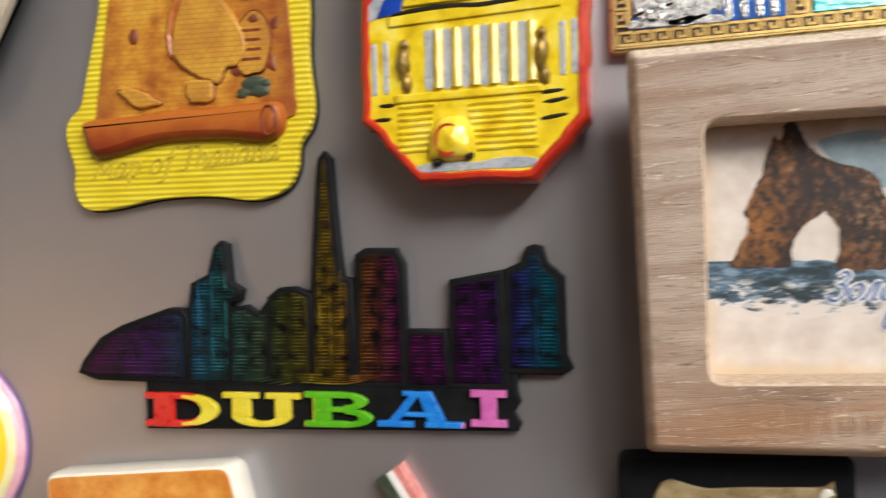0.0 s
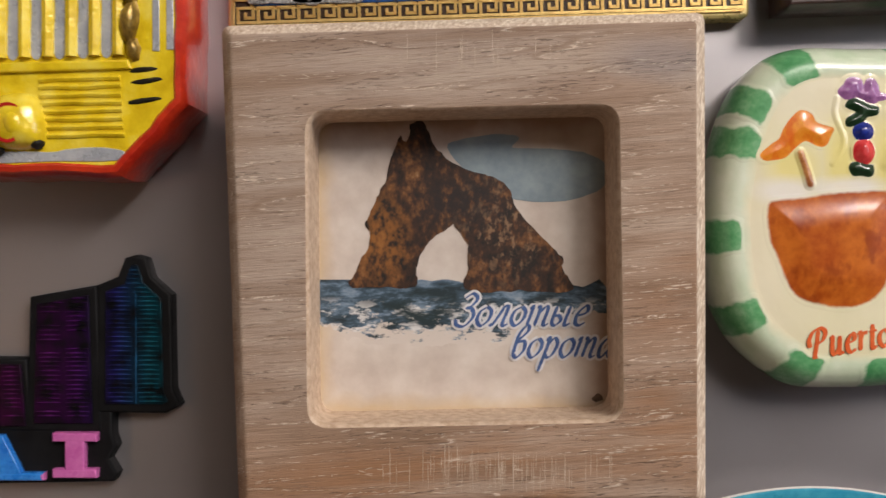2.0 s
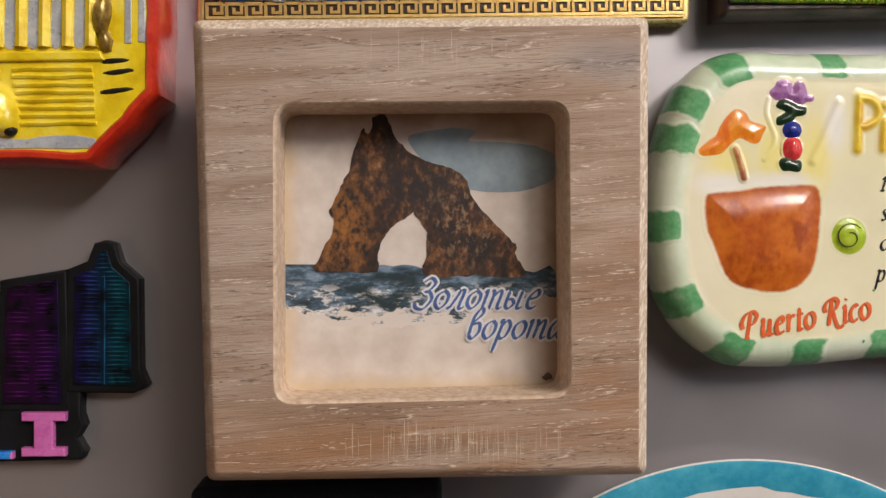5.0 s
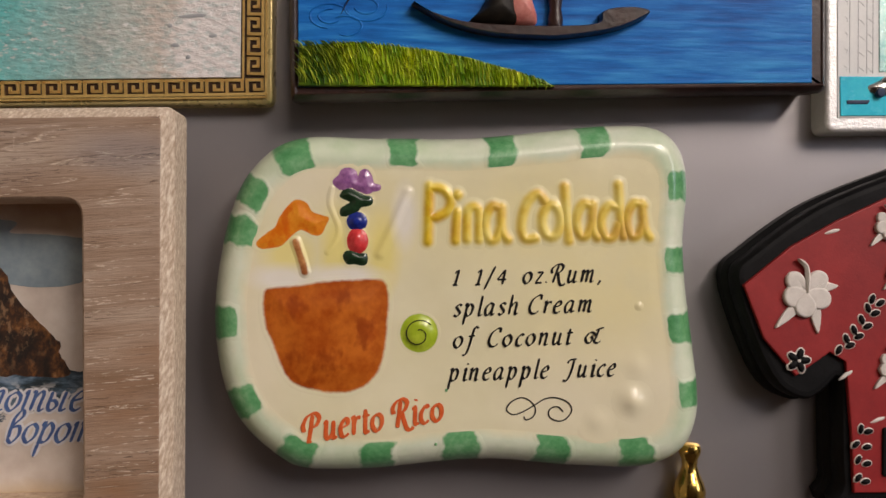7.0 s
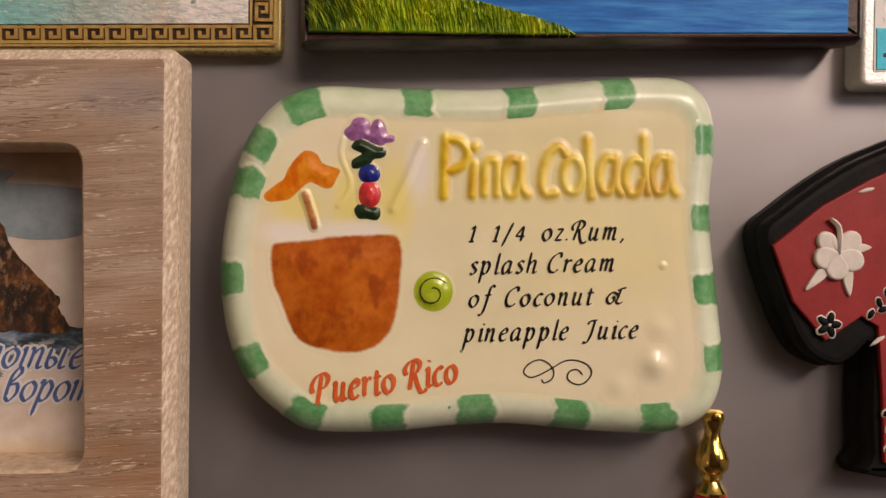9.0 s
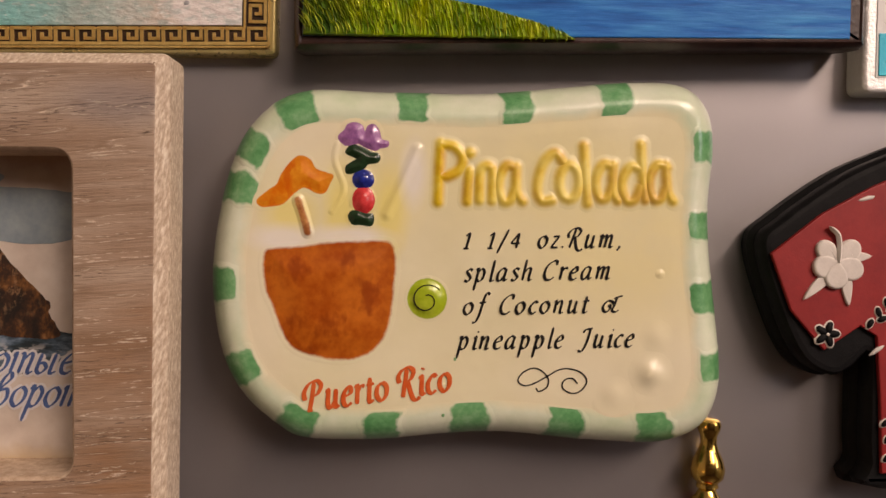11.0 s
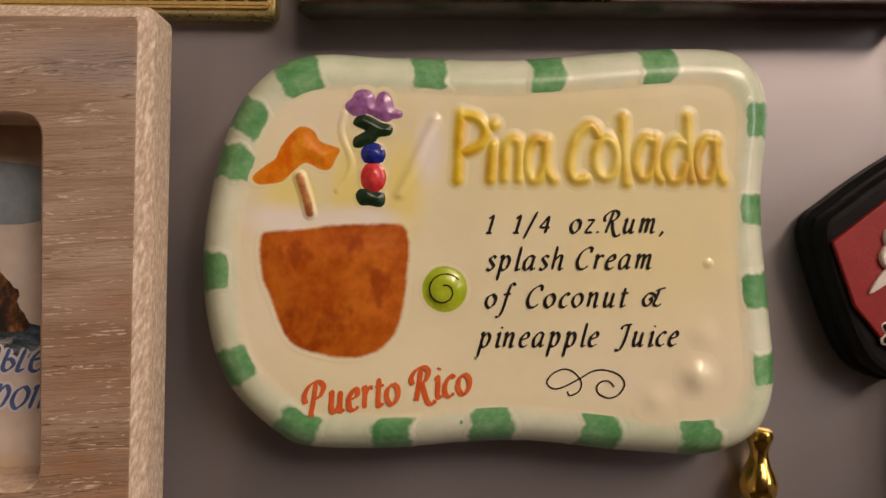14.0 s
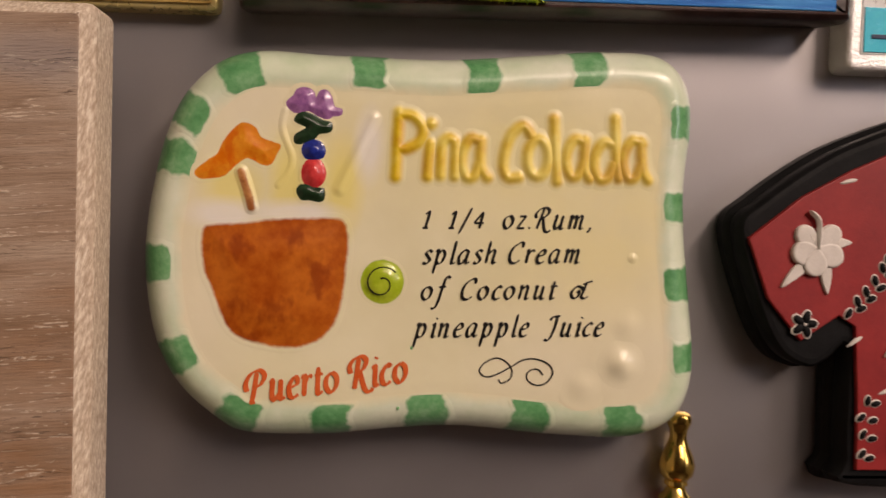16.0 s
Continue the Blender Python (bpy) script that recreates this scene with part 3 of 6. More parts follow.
def cushion(poly, d0, profile, bm=None):
    """A raised shape whose outline shrinks towards its middle: rows of (share of the outline, d)."""
    bm = bm or bmesh.new()
    poly = ccw(poly)
    cx, cz = sum(p[0] for p in poly) / len(poly), sum(p[1] for p in poly) / len(poly)
    loops = [[(cx + (x - cx) * s, cz + (z - cz) * s, d) for x, z in poly] for s, d in [(1.0, d0)] + profile]
    made = rings(bm, loops, close_front=False)
    tip = bm.verts.new(spot3(cx, cz, profile[-1][1]))
    for i in range(len(poly)):
        bm.faces.new((made[-1][i], made[-1][(i + 1) % len(poly)], tip))
    return bm


def lump(poly, d0, rise, steps=5, bm=None):
    """A cushion-like raised shape: its outline shrinks towards its middle."""
    bm = bm or bmesh.new()
    poly = ccw(poly)
    cx, cz = sum(p[0] for p in poly) / len(poly), sum(p[1] for p in poly) / len(poly)
    loops = []
    for k in range(steps):
        a = k / steps * math.pi / 2
        s = math.cos(a)
        loops.append([(cx + (x - cx) * s, cz + (z - cz) * s, d0 + rise * math.sin(a)) for x, z in poly])
    made = rings(bm, loops, close_front=False)
    tip = bm.verts.new(spot3(cx, cz, d0 + rise))
    for i in range(len(poly)):
        bm.faces.new((made[-1][i], made[-1][(i + 1) % len(poly)], tip))
    return bm


def ellipse(cx, cz, a, b, turn=0.0, n=24, wobble=0.0, seed=0.0):
    out = []
    for i in range(n):
        t = 2 * math.pi * i / n
        k = 1 + wobble * noise.noise((math.cos(t) * 1.7, math.sin(t) * 1.7, seed))
        x, z = a * k * math.cos(t), b * k * math.sin(t)
        c, s = math.cos(radians(turn)), math.sin(radians(turn))
        out.append((cx + x * c - z * s, cz + x * s + z * c))
    return out


def rounded(corners, r, n=6):
    """A four-cornered outline (any quadrangle, counter-clockwise) with round corners, 4 n points."""
    out = []
    for i in range(4):
        a, b, c = (Vector(corners[(i + k) % 4]) for k in (-1, 0, 1))
        p, q = b + (a - b).normalized() * r, b + (c - b).normalized() * r
        for k in range(n):
            t = k / (n - 1)
            out.append(tuple((1 - t) ** 2 * p + 2 * t * (1 - t) * b + t * t * q))
    return out


def box(x0, x1, z0, z1):
    return [(x0, z0), (x1, z0), (x1, z1), (x0, z1)]


def stroke(path, width, d, rise, bm=None, taper=True, flat=False):
    """A raised brush line or cord along a path of (x, z)."""
    bm = bm or bmesh.new()
    n = len(path)
    rows = []
    for i, (x, z) in enumerate(path):
        a, b = Vector(path[max(i - 1, 0)]), Vector(path[min(i + 1, n - 1)])
        along = (b - a).normalized() if (b - a).length > 1e-9 else Vector((1, 0))
        side = Vector((-along.y, along.x))
        end = min(i, n - 1 - i) / max(1, (n - 1) * 0.18)
        w = width * 0.5 * (max(0.12, min(1.0, end) ** 0.5) if taper else 1.0)
        row = []
        for s, h in ((-1, 0), (-1, 0.8), (1, 0.8), (1, 0)) if flat else ((-1, 0), (-0.8, 0.6), (0, 1), (0.8, 0.6), (1, 0)):
            p = Vector((x, z)) + side * s * w
            row.append(bm.verts.new(spot3(p.x, p.y, d + h * rise)))
        rows.append(row)
    for a, b in zip(rows, rows[1:]):
        for k in range(len(a) - 1):
            bm.faces.new((a[k], a[k + 1], b[k + 1], b[k]))
        bm.faces.new((a[0], b[0], b[-1], a[-1]))
    for row in (rows[0], rows[-1]):
        bm.faces.new(row)
    return bm


def lathe(profile, cx, cd, turns=28, bm=None, z0=0.0):
    """A turned body about an upright axis: profile of (radius, z)."""
    bm = bm or bmesh.new()
    loops = []
    for r, z in profile:
        loops.append([(cx + r * math.cos(2 * math.pi * i / turns), z0 + z, cd + r * math.sin(2 * math.pi * i / turns)) for i in range(turns)])
    rings(bm, loops)
    return bm


def raw_text(words, shear=0.0, fat=0.0, extrude=0.0, bevel=0.0, spacing=1.0):
    data = bpy.data.curves.new("lettering", "FONT")
    data.body, data.shear, data.offset, data.extrude = words, shear, fat, extrude
    data.bevel_depth, data.bevel_resolution, data.space_character = bevel, 2, spacing
    data.resolution_u = 4
    ob = new("lettering", data)
    mesh = bpy.data.meshes.new_from_object(ob.evaluated_get(bpy.context.evaluated_depsgraph_get()))
    bm = bmesh.new()
    bm.from_mesh(mesh)
    bpy.data.objects.remove(ob)
    bpy.data.curves.remove(data)
    bpy.data.meshes.remove(mesh)
    return bm


def lettering(words, start, end, height, d, rise=0.08, shear=0.0, fat=0.0, bevel=0.0, spacing=1.0):
    """Words from start to end of their base line (x, z), with capitals so many mm high."""
    cap = raw_text("H")
    tall = max(v.co.y for v in cap.verts)
    cap.free()
    bm = raw_text(words, shear, fat, 0.02, bevel, spacing)
    x0, x1 = min(v.co.x for v in bm.verts), max(v.co.x for v in bm.verts)
    z0, z1 = min(v.co.z for v in bm.verts), max(v.co.z for v in bm.verts)
    u = Vector(end) - Vector(start)
    kx, kz = u.length / (x1 - x0), height / tall
    u.normalize()
    for v in bm.verts:
        a, b, h = (v.co.x - x0) * kx, v.co.y * kz, (v.co.z - z0) / (z1 - z0) * rise
        v.co = spot3(start[0] + u.x * a - u.y * b, start[1] + u.y * a + u.x * b, d + h)
    return bm


# Handwritten letters as pen strokes: width, then strokes of (x, y) in tenths of the height of a small letter.
BOWL = [(6.2, 9.5), (3.5, 10), (1, 6), (1.5, 1), (3.5, .2), (6.2, 5)]
STEM = [(.5, 8.5), (1.5, 10), (1.5, 0)]
PEN = {
    "o": (8, [[(4, 10), (1.2, 7.5), (1, 3), (3.8, 0), (6.5, 3), (6.5, 7.5), (4, 10)]]),
    "a": (8.5, [BOWL, [(6.5, 10), (6, 3), (6.8, .2), (8.5, 1.5)]]),
    "c": (6.5, [[(5.8, 8.5), (4, 10), (1.2, 6), (1.5, 1.5), (3.8, 0), (6, 1.5)]]),
    "d": (8.5, [BOWL, [(6.6, 17), (6, 2), (7, 0), (8.5, 1)]]),
    "e": (6.8, [[(1.2, 5), (5, 6.5), (5.2, 9.2), (3.5, 10), (1, 6), (1.5, 1.2), (3.8, 0), (6, 1.5)]]),
    "f": (5.5, [[(7.5, 16), (5.5, 17.5), (4, 14), (3, 0), (1.5, -6), (-1, -6.5)], [(1, 9.5), (6, 10)]]),
    "h": (8.5, [[(1.5, 17), (1.5, 0)], [(1.5, 6), (4, 9.8), (6, 9), (6, 2), (6.8, 0), (8.5, 1.2)]]),
    "i": (4, [[(.5, 8.5), (1.8, 10), (1.8, 1.5), (2.8, 0), (4, 1)], [(2.1, 13.6), (2.5, 14.6)]]),
    "l": (4, [[(1.5, 17), (1.5, 1.5), (2.5, 0), (4, 1)]]),
    "m": (12, [STEM, [(1.5, 6), (3.8, 9.8), (5.2, 8.5), (5.2, 0)], [(5.2, 6), (7.5, 9.8), (9, 8.5), (9, 1.5), (10, 0), (11.5, 1)]]),
    "n": (8.5, [STEM, [(1.5, 6), (4, 9.8), (5.8, 8.5), (5.8, 1.5), (6.6, 0), (8.2, 1)]]),
    "p": (8.5, [[(.5, 8.5), (1.8, 10), (1.5, -7.5)], [(1.5, 6), (4.2, 10), (6.6, 7), (5.8, 1.5), (3.5, 0), (1.5, 2)]]),
    "r": (6, [STEM, [(1.5, 6), (3.5, 9.5), (5.8, 9.2)]]),
    "s": (6, [[(5.2, 8.8), (3.2, 10), (1.4, 8), (3, 5.5), (4.8, 2.8), (3, 0), (.6, 1)]]),
    "t": (5, [[(2.2, 13.5), (2, 2), (3, 0), (4.8, 1.2)], [(.2, 9.5), (4.8, 10)]]),
    "u": (8.5, [[(.5, 8.5), (1.5, 10), (1.3, 2.5), (3, 0), (5.8, 4)], [(6, 10), (5.8, 1.5), (6.8, 0), (8.2, 1)]]),
    "z": (6.5, [[(1, 9.2), (5.5, 9.7)], [(5.5, 9.7), (.8, .3)], [(.8, .3), (5.8, .5)]]),
    "1": (6.5, [[(.6, 10.2), (3.0, 12.2), (2.6, 0)], [(.6, 0.2), (4.6, 0.2)]]),
    "4": (8.5, [[(5.2, 0), (5.2, 12.4)], [(5.2, 12.4), (.5, 4)], [(.5, 4), (7.6, 4)]]),
    "/": (7, [[(0.5, -4), (5.4, 15.5)]]),
    ".": (3.2, [[(1, .2), (1.5, 1.2)]]),
    ",": (3, [[(1.5, 1), (1.2, -.5), (0, -2.8)]]),
    " ": (5, []),
    "C": (9.4, [[(8.6, 12), (8.6, 15), (6.4, 15.6), (2.4, 12), (1, 6), (2.6, 1), (6, .2), (8.6, 2.4)]]),
    "J": (8.5, [[(1.6, 12), (2.8, 14.6), (6.6, 15.4), (8.0, 15.6)], [(6.4, 15.2), (5.8, 4), (3.8, -2.8), (.6, -2.6)]]),
    "M": (13, [[(0, 0), (2, 8), (3, 16)], [(3, 16), (6, 3)], [(6, 3), (10.5, 16)], [(10.5, 16), (10.5, 2), (12, 0)]]),
    "P": (10.5, [[(4.6, 15.2), (3.4, 6), (2.2, 0)], [(1, 0), (4.2, 0.2)], [(-0.4, 6), (-1.2, 10), (1.4, 14.6), (6, 16), (8.8, 13.2), (7, 9), (4, 8)]]),
    "R": (10.6, [[(4.6, 15.2), (3.4, 6), (2.6, 0)], [(0.4, 8), (-0.4, 11.5), (2, 15), (6, 16), (8.6, 13.5), (7, 9.5), (4, 8.4)], [(5.2, 8.4), (6.8, 3), (8.8, -1.6), (11.4, -2.4), (12.6, -.8)]]),
    "T": (9, [[(0, 14.5), (3, 16.2), (9, 16)], [(5, 16), (4.5, 3), (3, 0), (1, 1)]]),
    "&": (12, [[(3.6, 4.2), (4.6, 6.0), (5.4, 3.4), (3.6, .4), (.8, 1.4), (-.2, 5.2), (2.2, 9.2), (5.4, 9.0), (8.2, 6.4)], [(9.0, 12.4), (8.2, 6), (7.4, 1.4), (10.2, .2), (12.2, 1.8)], [(6.6, 11.0), (9.2, 12.4), (12.8, 13.4)]]),
    "З": (9.5, [[(1, 14.5), (4, 17), (7, 14.5), (5.5, 10.5), (3.5, 9.5), (6, 9), (8, 5), (5.5, 0), (1.5, .5), (0, 3.5)]]),
    "л": (8.5, [[(0, 1), (1.2, .5), (3, 6), (4, 10)], [(4, 10), (6, 9.8), (5.8, 1.5), (6.8, 0), (8.5, 1)]]),
    "ы": (11, [[(1, 10), (1, 2), (3, 0), (5, 2.5), (3.5, 5), (1.2, 5)], [(7.5, 10), (7.2, 1.5), (8.2, 0), (10, 1)]]),
    "в": (8, [[(1.5, 1), (1, 12), (3.5, 17), (5, 14), (1.5, 8.5), (5, 8.5), (6.2, 4), (3.8, 0), (1.2, 2)]]),
}
PEN.update({"о": PEN["o"], "т": PEN["m"], "е": PEN["e"], "р": PEN["p"], "а": PEN["a"]})


def crisp(ob):
    """Flat-topped print: no smooth shading."""
    for f in ob.data.polygons:
        f.use_smooth = False
    return ob


def penned(words, start, end, small, d, width, shear=0.25, rise=0.06, thin=0.38, gap=1.0, keep=None):
    """Words written with a broad nib along a base line; small: height of a small letter in mm.
    keep is called with each letter's mesh where every letter is a piece of its own."""
    bm, skirt = bmesh.new(), rise if rise > 0.3 else 0.012
    total = sum(PEN[c][0] * (gap if c != " " else 1) for c in words) - 1.0
    u = Vector(end) - Vector(start)
    kx, kz = u.length / total, small / 10
    u.normalize()
    pen_x, layer = 0.0, 0
    for c in words:
        adv, strokes = PEN[c]
        for points in strokes:
            layer = (layer + 1) % 7
            line = []
            for x, y in spline(points, 6, False):
                a, b = (pen_x + x) * kx + shear * y * kz, y * kz
                line.append((start[0] + u.x * a - u.y * b, start[1] + u.y * a + u.x * b))
            last = None
            for i, p in enumerate(line):
                v = Vector(line[min(i + 1, len(line) - 1)]) - Vector(line[max(i - 1, 0)])
                turn = math.atan2(v.y, v.x) - radians(32)
                w = width * (thin + (1 - thin) * abs(math.sin(turn)))
                w *= 0.55 if i in (0, len(line) - 1) else 1.0
                side = Vector((-v.y, v.x)).normalized() * w / 2
                h = d + rise + 0.014 * layer + 0.0021 * i
                pair = [bm.verts.new(spot3(p[0] + side.x * s, p[1] + side.y * s, h - q)) for s, q in ((-1, skirt), (-0.7, 0), (0.7, 0), (1, skirt))]
                if last:
                    for k in range(3):
                        bm.faces.new((last[k], last[k + 1], pair[k + 1], pair[k]))
                last = pair
        if keep and strokes:
            keep(bm)
            bm = bmesh.new()
        pen_x += adv * (gap if c != " " else 1)
    return bm


def gaps(points, line):
    """Distance in mm of many points (n, 2) from a line of (x, z)."""
    far = np.full(len(points), 1e9)
    for a, b in zip(line, line[1:]):
        a, b = np.array(a), np.array(b)
        ab = b - a
        t = np.clip(((points - a) @ ab) / max(1e-9, ab @ ab), 0, 1)
        far = np.minimum(far, np.hypot(*(points - a - t[:, None] * ab).T))
    return far


def inside(points, poly):
    """Which of many points (n, 2) lie within an outline."""
    hit = np.zeros(len(points), bool)
    for (ax, az), (bx, bz) in zip(poly, poly[1:] + poly[:1]):
        if az != bz:
            x = ax + (points[:, 1] - az) / (bz - az) * (bx - ax)
            hit ^= ((points[:, 1] < az) != (points[:, 1] < bz)) & (points[:, 0] < x)
    return hit


def moulded(ground, height, ink, lines=(), polys=(), step=0.16, margin=0.8):
    """A soft relief pressed up out of a glazed ground: height and ink follow the distance in mm
    (less than nothing inside an outline); the ink is kept for the glaze's colour."""
    every = [p for shape in list(lines) + list(polys) for p in shape]
    x0, x1 = min(p[0] for p in every) - margin - step, max(p[0] for p in every) + margin + step
    z0, z1 = min(p[1] for p in every) - margin - step, max(p[1] for p in every) + margin + step
    nx, nz = int((x1 - x0) / step) + 1, int((z1 - z0) / step) + 1
    gx, gz = np.meshgrid(np.linspace(x0, x1, nx), np.linspace(z0, z1, nz))
    points = np.stack([gx.ravel(), gz.ravel()], 1)
    far = np.full(len(points), 1e9)
    for line in lines:
        far = np.minimum(far, gaps(points, line) if len(line) > 1 else np.hypot(*(points - np.array(line[0])).T))
    for poly in polys:
        edge = gaps(points, poly + poly[:1])
        far = np.minimum(far, np.where(inside(points, poly), -edge, edge))
    fall = np.clip((far - margin + 0.45) / 0.45, 0, 1)
    d = ground(points) + 0.018 - 0.045 * fall * fall + height(far) * (1 - fall)
    tone = ink(far)
    bm = bmesh.new()
    layer = bm.verts.layers.float.new("ink")
    verts = {}
    for j in range(nz - 1):
        for i in range(nx - 1):
            four = (j * nx + i, j * nx + i + 1, (j + 1) * nx + i + 1, (j + 1) * nx + i)
            if min(far[k] for k in four) > margin:
                continue
            for k in four:
                if k not in verts:
                    verts[k] = bm.verts.new(spot3(points[k, 0], points[k, 1], d[k]))
                    verts[k][layer] = float(tone[k])
            bm.faces.new([verts[k] for k in four])
    return bm

# ---- the room round the fridge ----


def room_piece(name, lo, hi, material, parent=None, bevel=0.0):
    bm = bmesh.new()
    bmesh.ops.create_cube(bm, size=1.0)
    size = Vector(hi) - Vector(lo)
    bmesh.ops.scale(bm, vec=size, verts=bm.verts)
    if bevel:
        bmesh.ops.bevel(bm, geom=bm.edges[:], offset=bevel, segments=4, affect="EDGES", profile=0.5)
    bmesh.ops.translate(bm, vec=(Vector(hi) + Vector(lo)) / 2, verts=bm.verts)
    mesh = bpy.data.meshes.new(name)
    bm.to_mesh(mesh)
    bm.free()
    mesh.materials.append(material)
    ob = new(name, mesh)
    if parent:
        ob.parent = parent
    return tagged(ob, kind="" if parent else "structure")


FLOOR_Z, TOP_Z = -1.38, 1.27
room_piece("floor", (-1.7, -2.6, FLOOR_Z - 0.1), (1.98, 0.8, FLOOR_Z), FLOOR_WOOD)
room_piece("ceiling", (-1.7, -2.6, TOP_Z), (1.98, 0.8, TOP_Z + 0.1), CEILING_PAINT)
room_piece("wall_north", (-1.6, 0.70, FLOOR_Z), (1.88, 0.80, TOP_Z), PLASTER)
room_piece("wall_south", (-1.6, -2.6, FLOOR_Z), (1.88, -2.5, TOP_Z), DARK_WALL)
room_piece("wall_west", (-1.7, -2.6, FLOOR_Z), (-1.6, 0.8, TOP_Z), PLASTER)
room_piece("wall_east", (1.88, -0.8, FLOOR_Z), (1.98, 0.8, TOP_Z), PLASTER)
room_piece("wall_east_far", (1.88, -2.6, FLOOR_Z), (1.98, -1.9, TOP_Z), PLASTER)
room_piece("wall_east_sill", (1.88, -1.9, FLOOR_Z), (1.98, -0.8, -0.05), PLASTER)
room_piece("wall_east_head", (1.88, -1.9, 0.95), (1.98, -0.8, TOP_Z), PLASTER)

fridge = tagged(new("refrigerator"), "tall grey satin-steel refrigerator with magnets on its door", "refrigerator")
fridge.location = (0.05, 0, FLOOR_Z)
for title, lo, hi in (("door", (-0.30, 0.0, 0.12), (0.30, 0.045, 1.84)), ("body", (-0.298, 0.052, 0.03), (0.298, 0.64, 1.84)),
                      ("plinth", (-0.29, 0.07, 0.0), (0.29, 0.6, 0.03))):
    room_piece(title, lo, hi, RUBBER if title == "plinth" else STEEL, fridge, 0.006 if title != "plinth" else 0)


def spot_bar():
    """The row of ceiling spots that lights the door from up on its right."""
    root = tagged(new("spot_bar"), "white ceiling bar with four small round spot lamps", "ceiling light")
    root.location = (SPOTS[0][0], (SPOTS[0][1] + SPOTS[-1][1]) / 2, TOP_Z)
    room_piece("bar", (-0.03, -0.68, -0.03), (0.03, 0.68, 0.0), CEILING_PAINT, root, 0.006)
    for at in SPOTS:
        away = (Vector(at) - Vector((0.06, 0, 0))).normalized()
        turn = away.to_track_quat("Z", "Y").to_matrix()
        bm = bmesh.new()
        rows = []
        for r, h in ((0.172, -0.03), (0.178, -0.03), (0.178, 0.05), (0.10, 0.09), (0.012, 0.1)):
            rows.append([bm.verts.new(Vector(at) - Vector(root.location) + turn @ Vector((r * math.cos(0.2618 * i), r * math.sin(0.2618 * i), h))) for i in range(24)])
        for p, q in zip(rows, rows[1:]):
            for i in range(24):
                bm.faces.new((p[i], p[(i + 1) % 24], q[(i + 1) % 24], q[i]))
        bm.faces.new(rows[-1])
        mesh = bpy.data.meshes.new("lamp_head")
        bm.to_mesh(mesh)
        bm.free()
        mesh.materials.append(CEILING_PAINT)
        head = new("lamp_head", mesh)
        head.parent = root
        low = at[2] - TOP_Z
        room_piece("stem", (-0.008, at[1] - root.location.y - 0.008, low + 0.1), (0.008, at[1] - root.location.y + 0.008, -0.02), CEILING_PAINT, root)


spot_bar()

# Fixture made up to house the soft fill, always out of view.
soft_fill_fixture = tagged(new("soft_fill_fixture"), "unseen square ceiling fixture round the soft fill lamp", "ceiling light")
soft_fill_fixture.location = (0.61, -1.46, TOP_Z)
for side in range(4):
    along = (0.65, 0.015) if side % 2 else (0.015, 0.62)
    cx, cy = ((0.635, 0), (0, 0.635), (-0.635, 0), (0, -0.635))[side]
    room_piece("frame_bar", (cx - along[0], cy - along[1], -0.06), (cx + along[0], cy + along[1], 0.0), CEILING_PAINT, soft_fill_fixture)
room_piece("top_plate", (-0.62, -0.62, -0.01), (0.62, 0.62, 0.0), CEILING_PAINT, soft_fill_fixture)

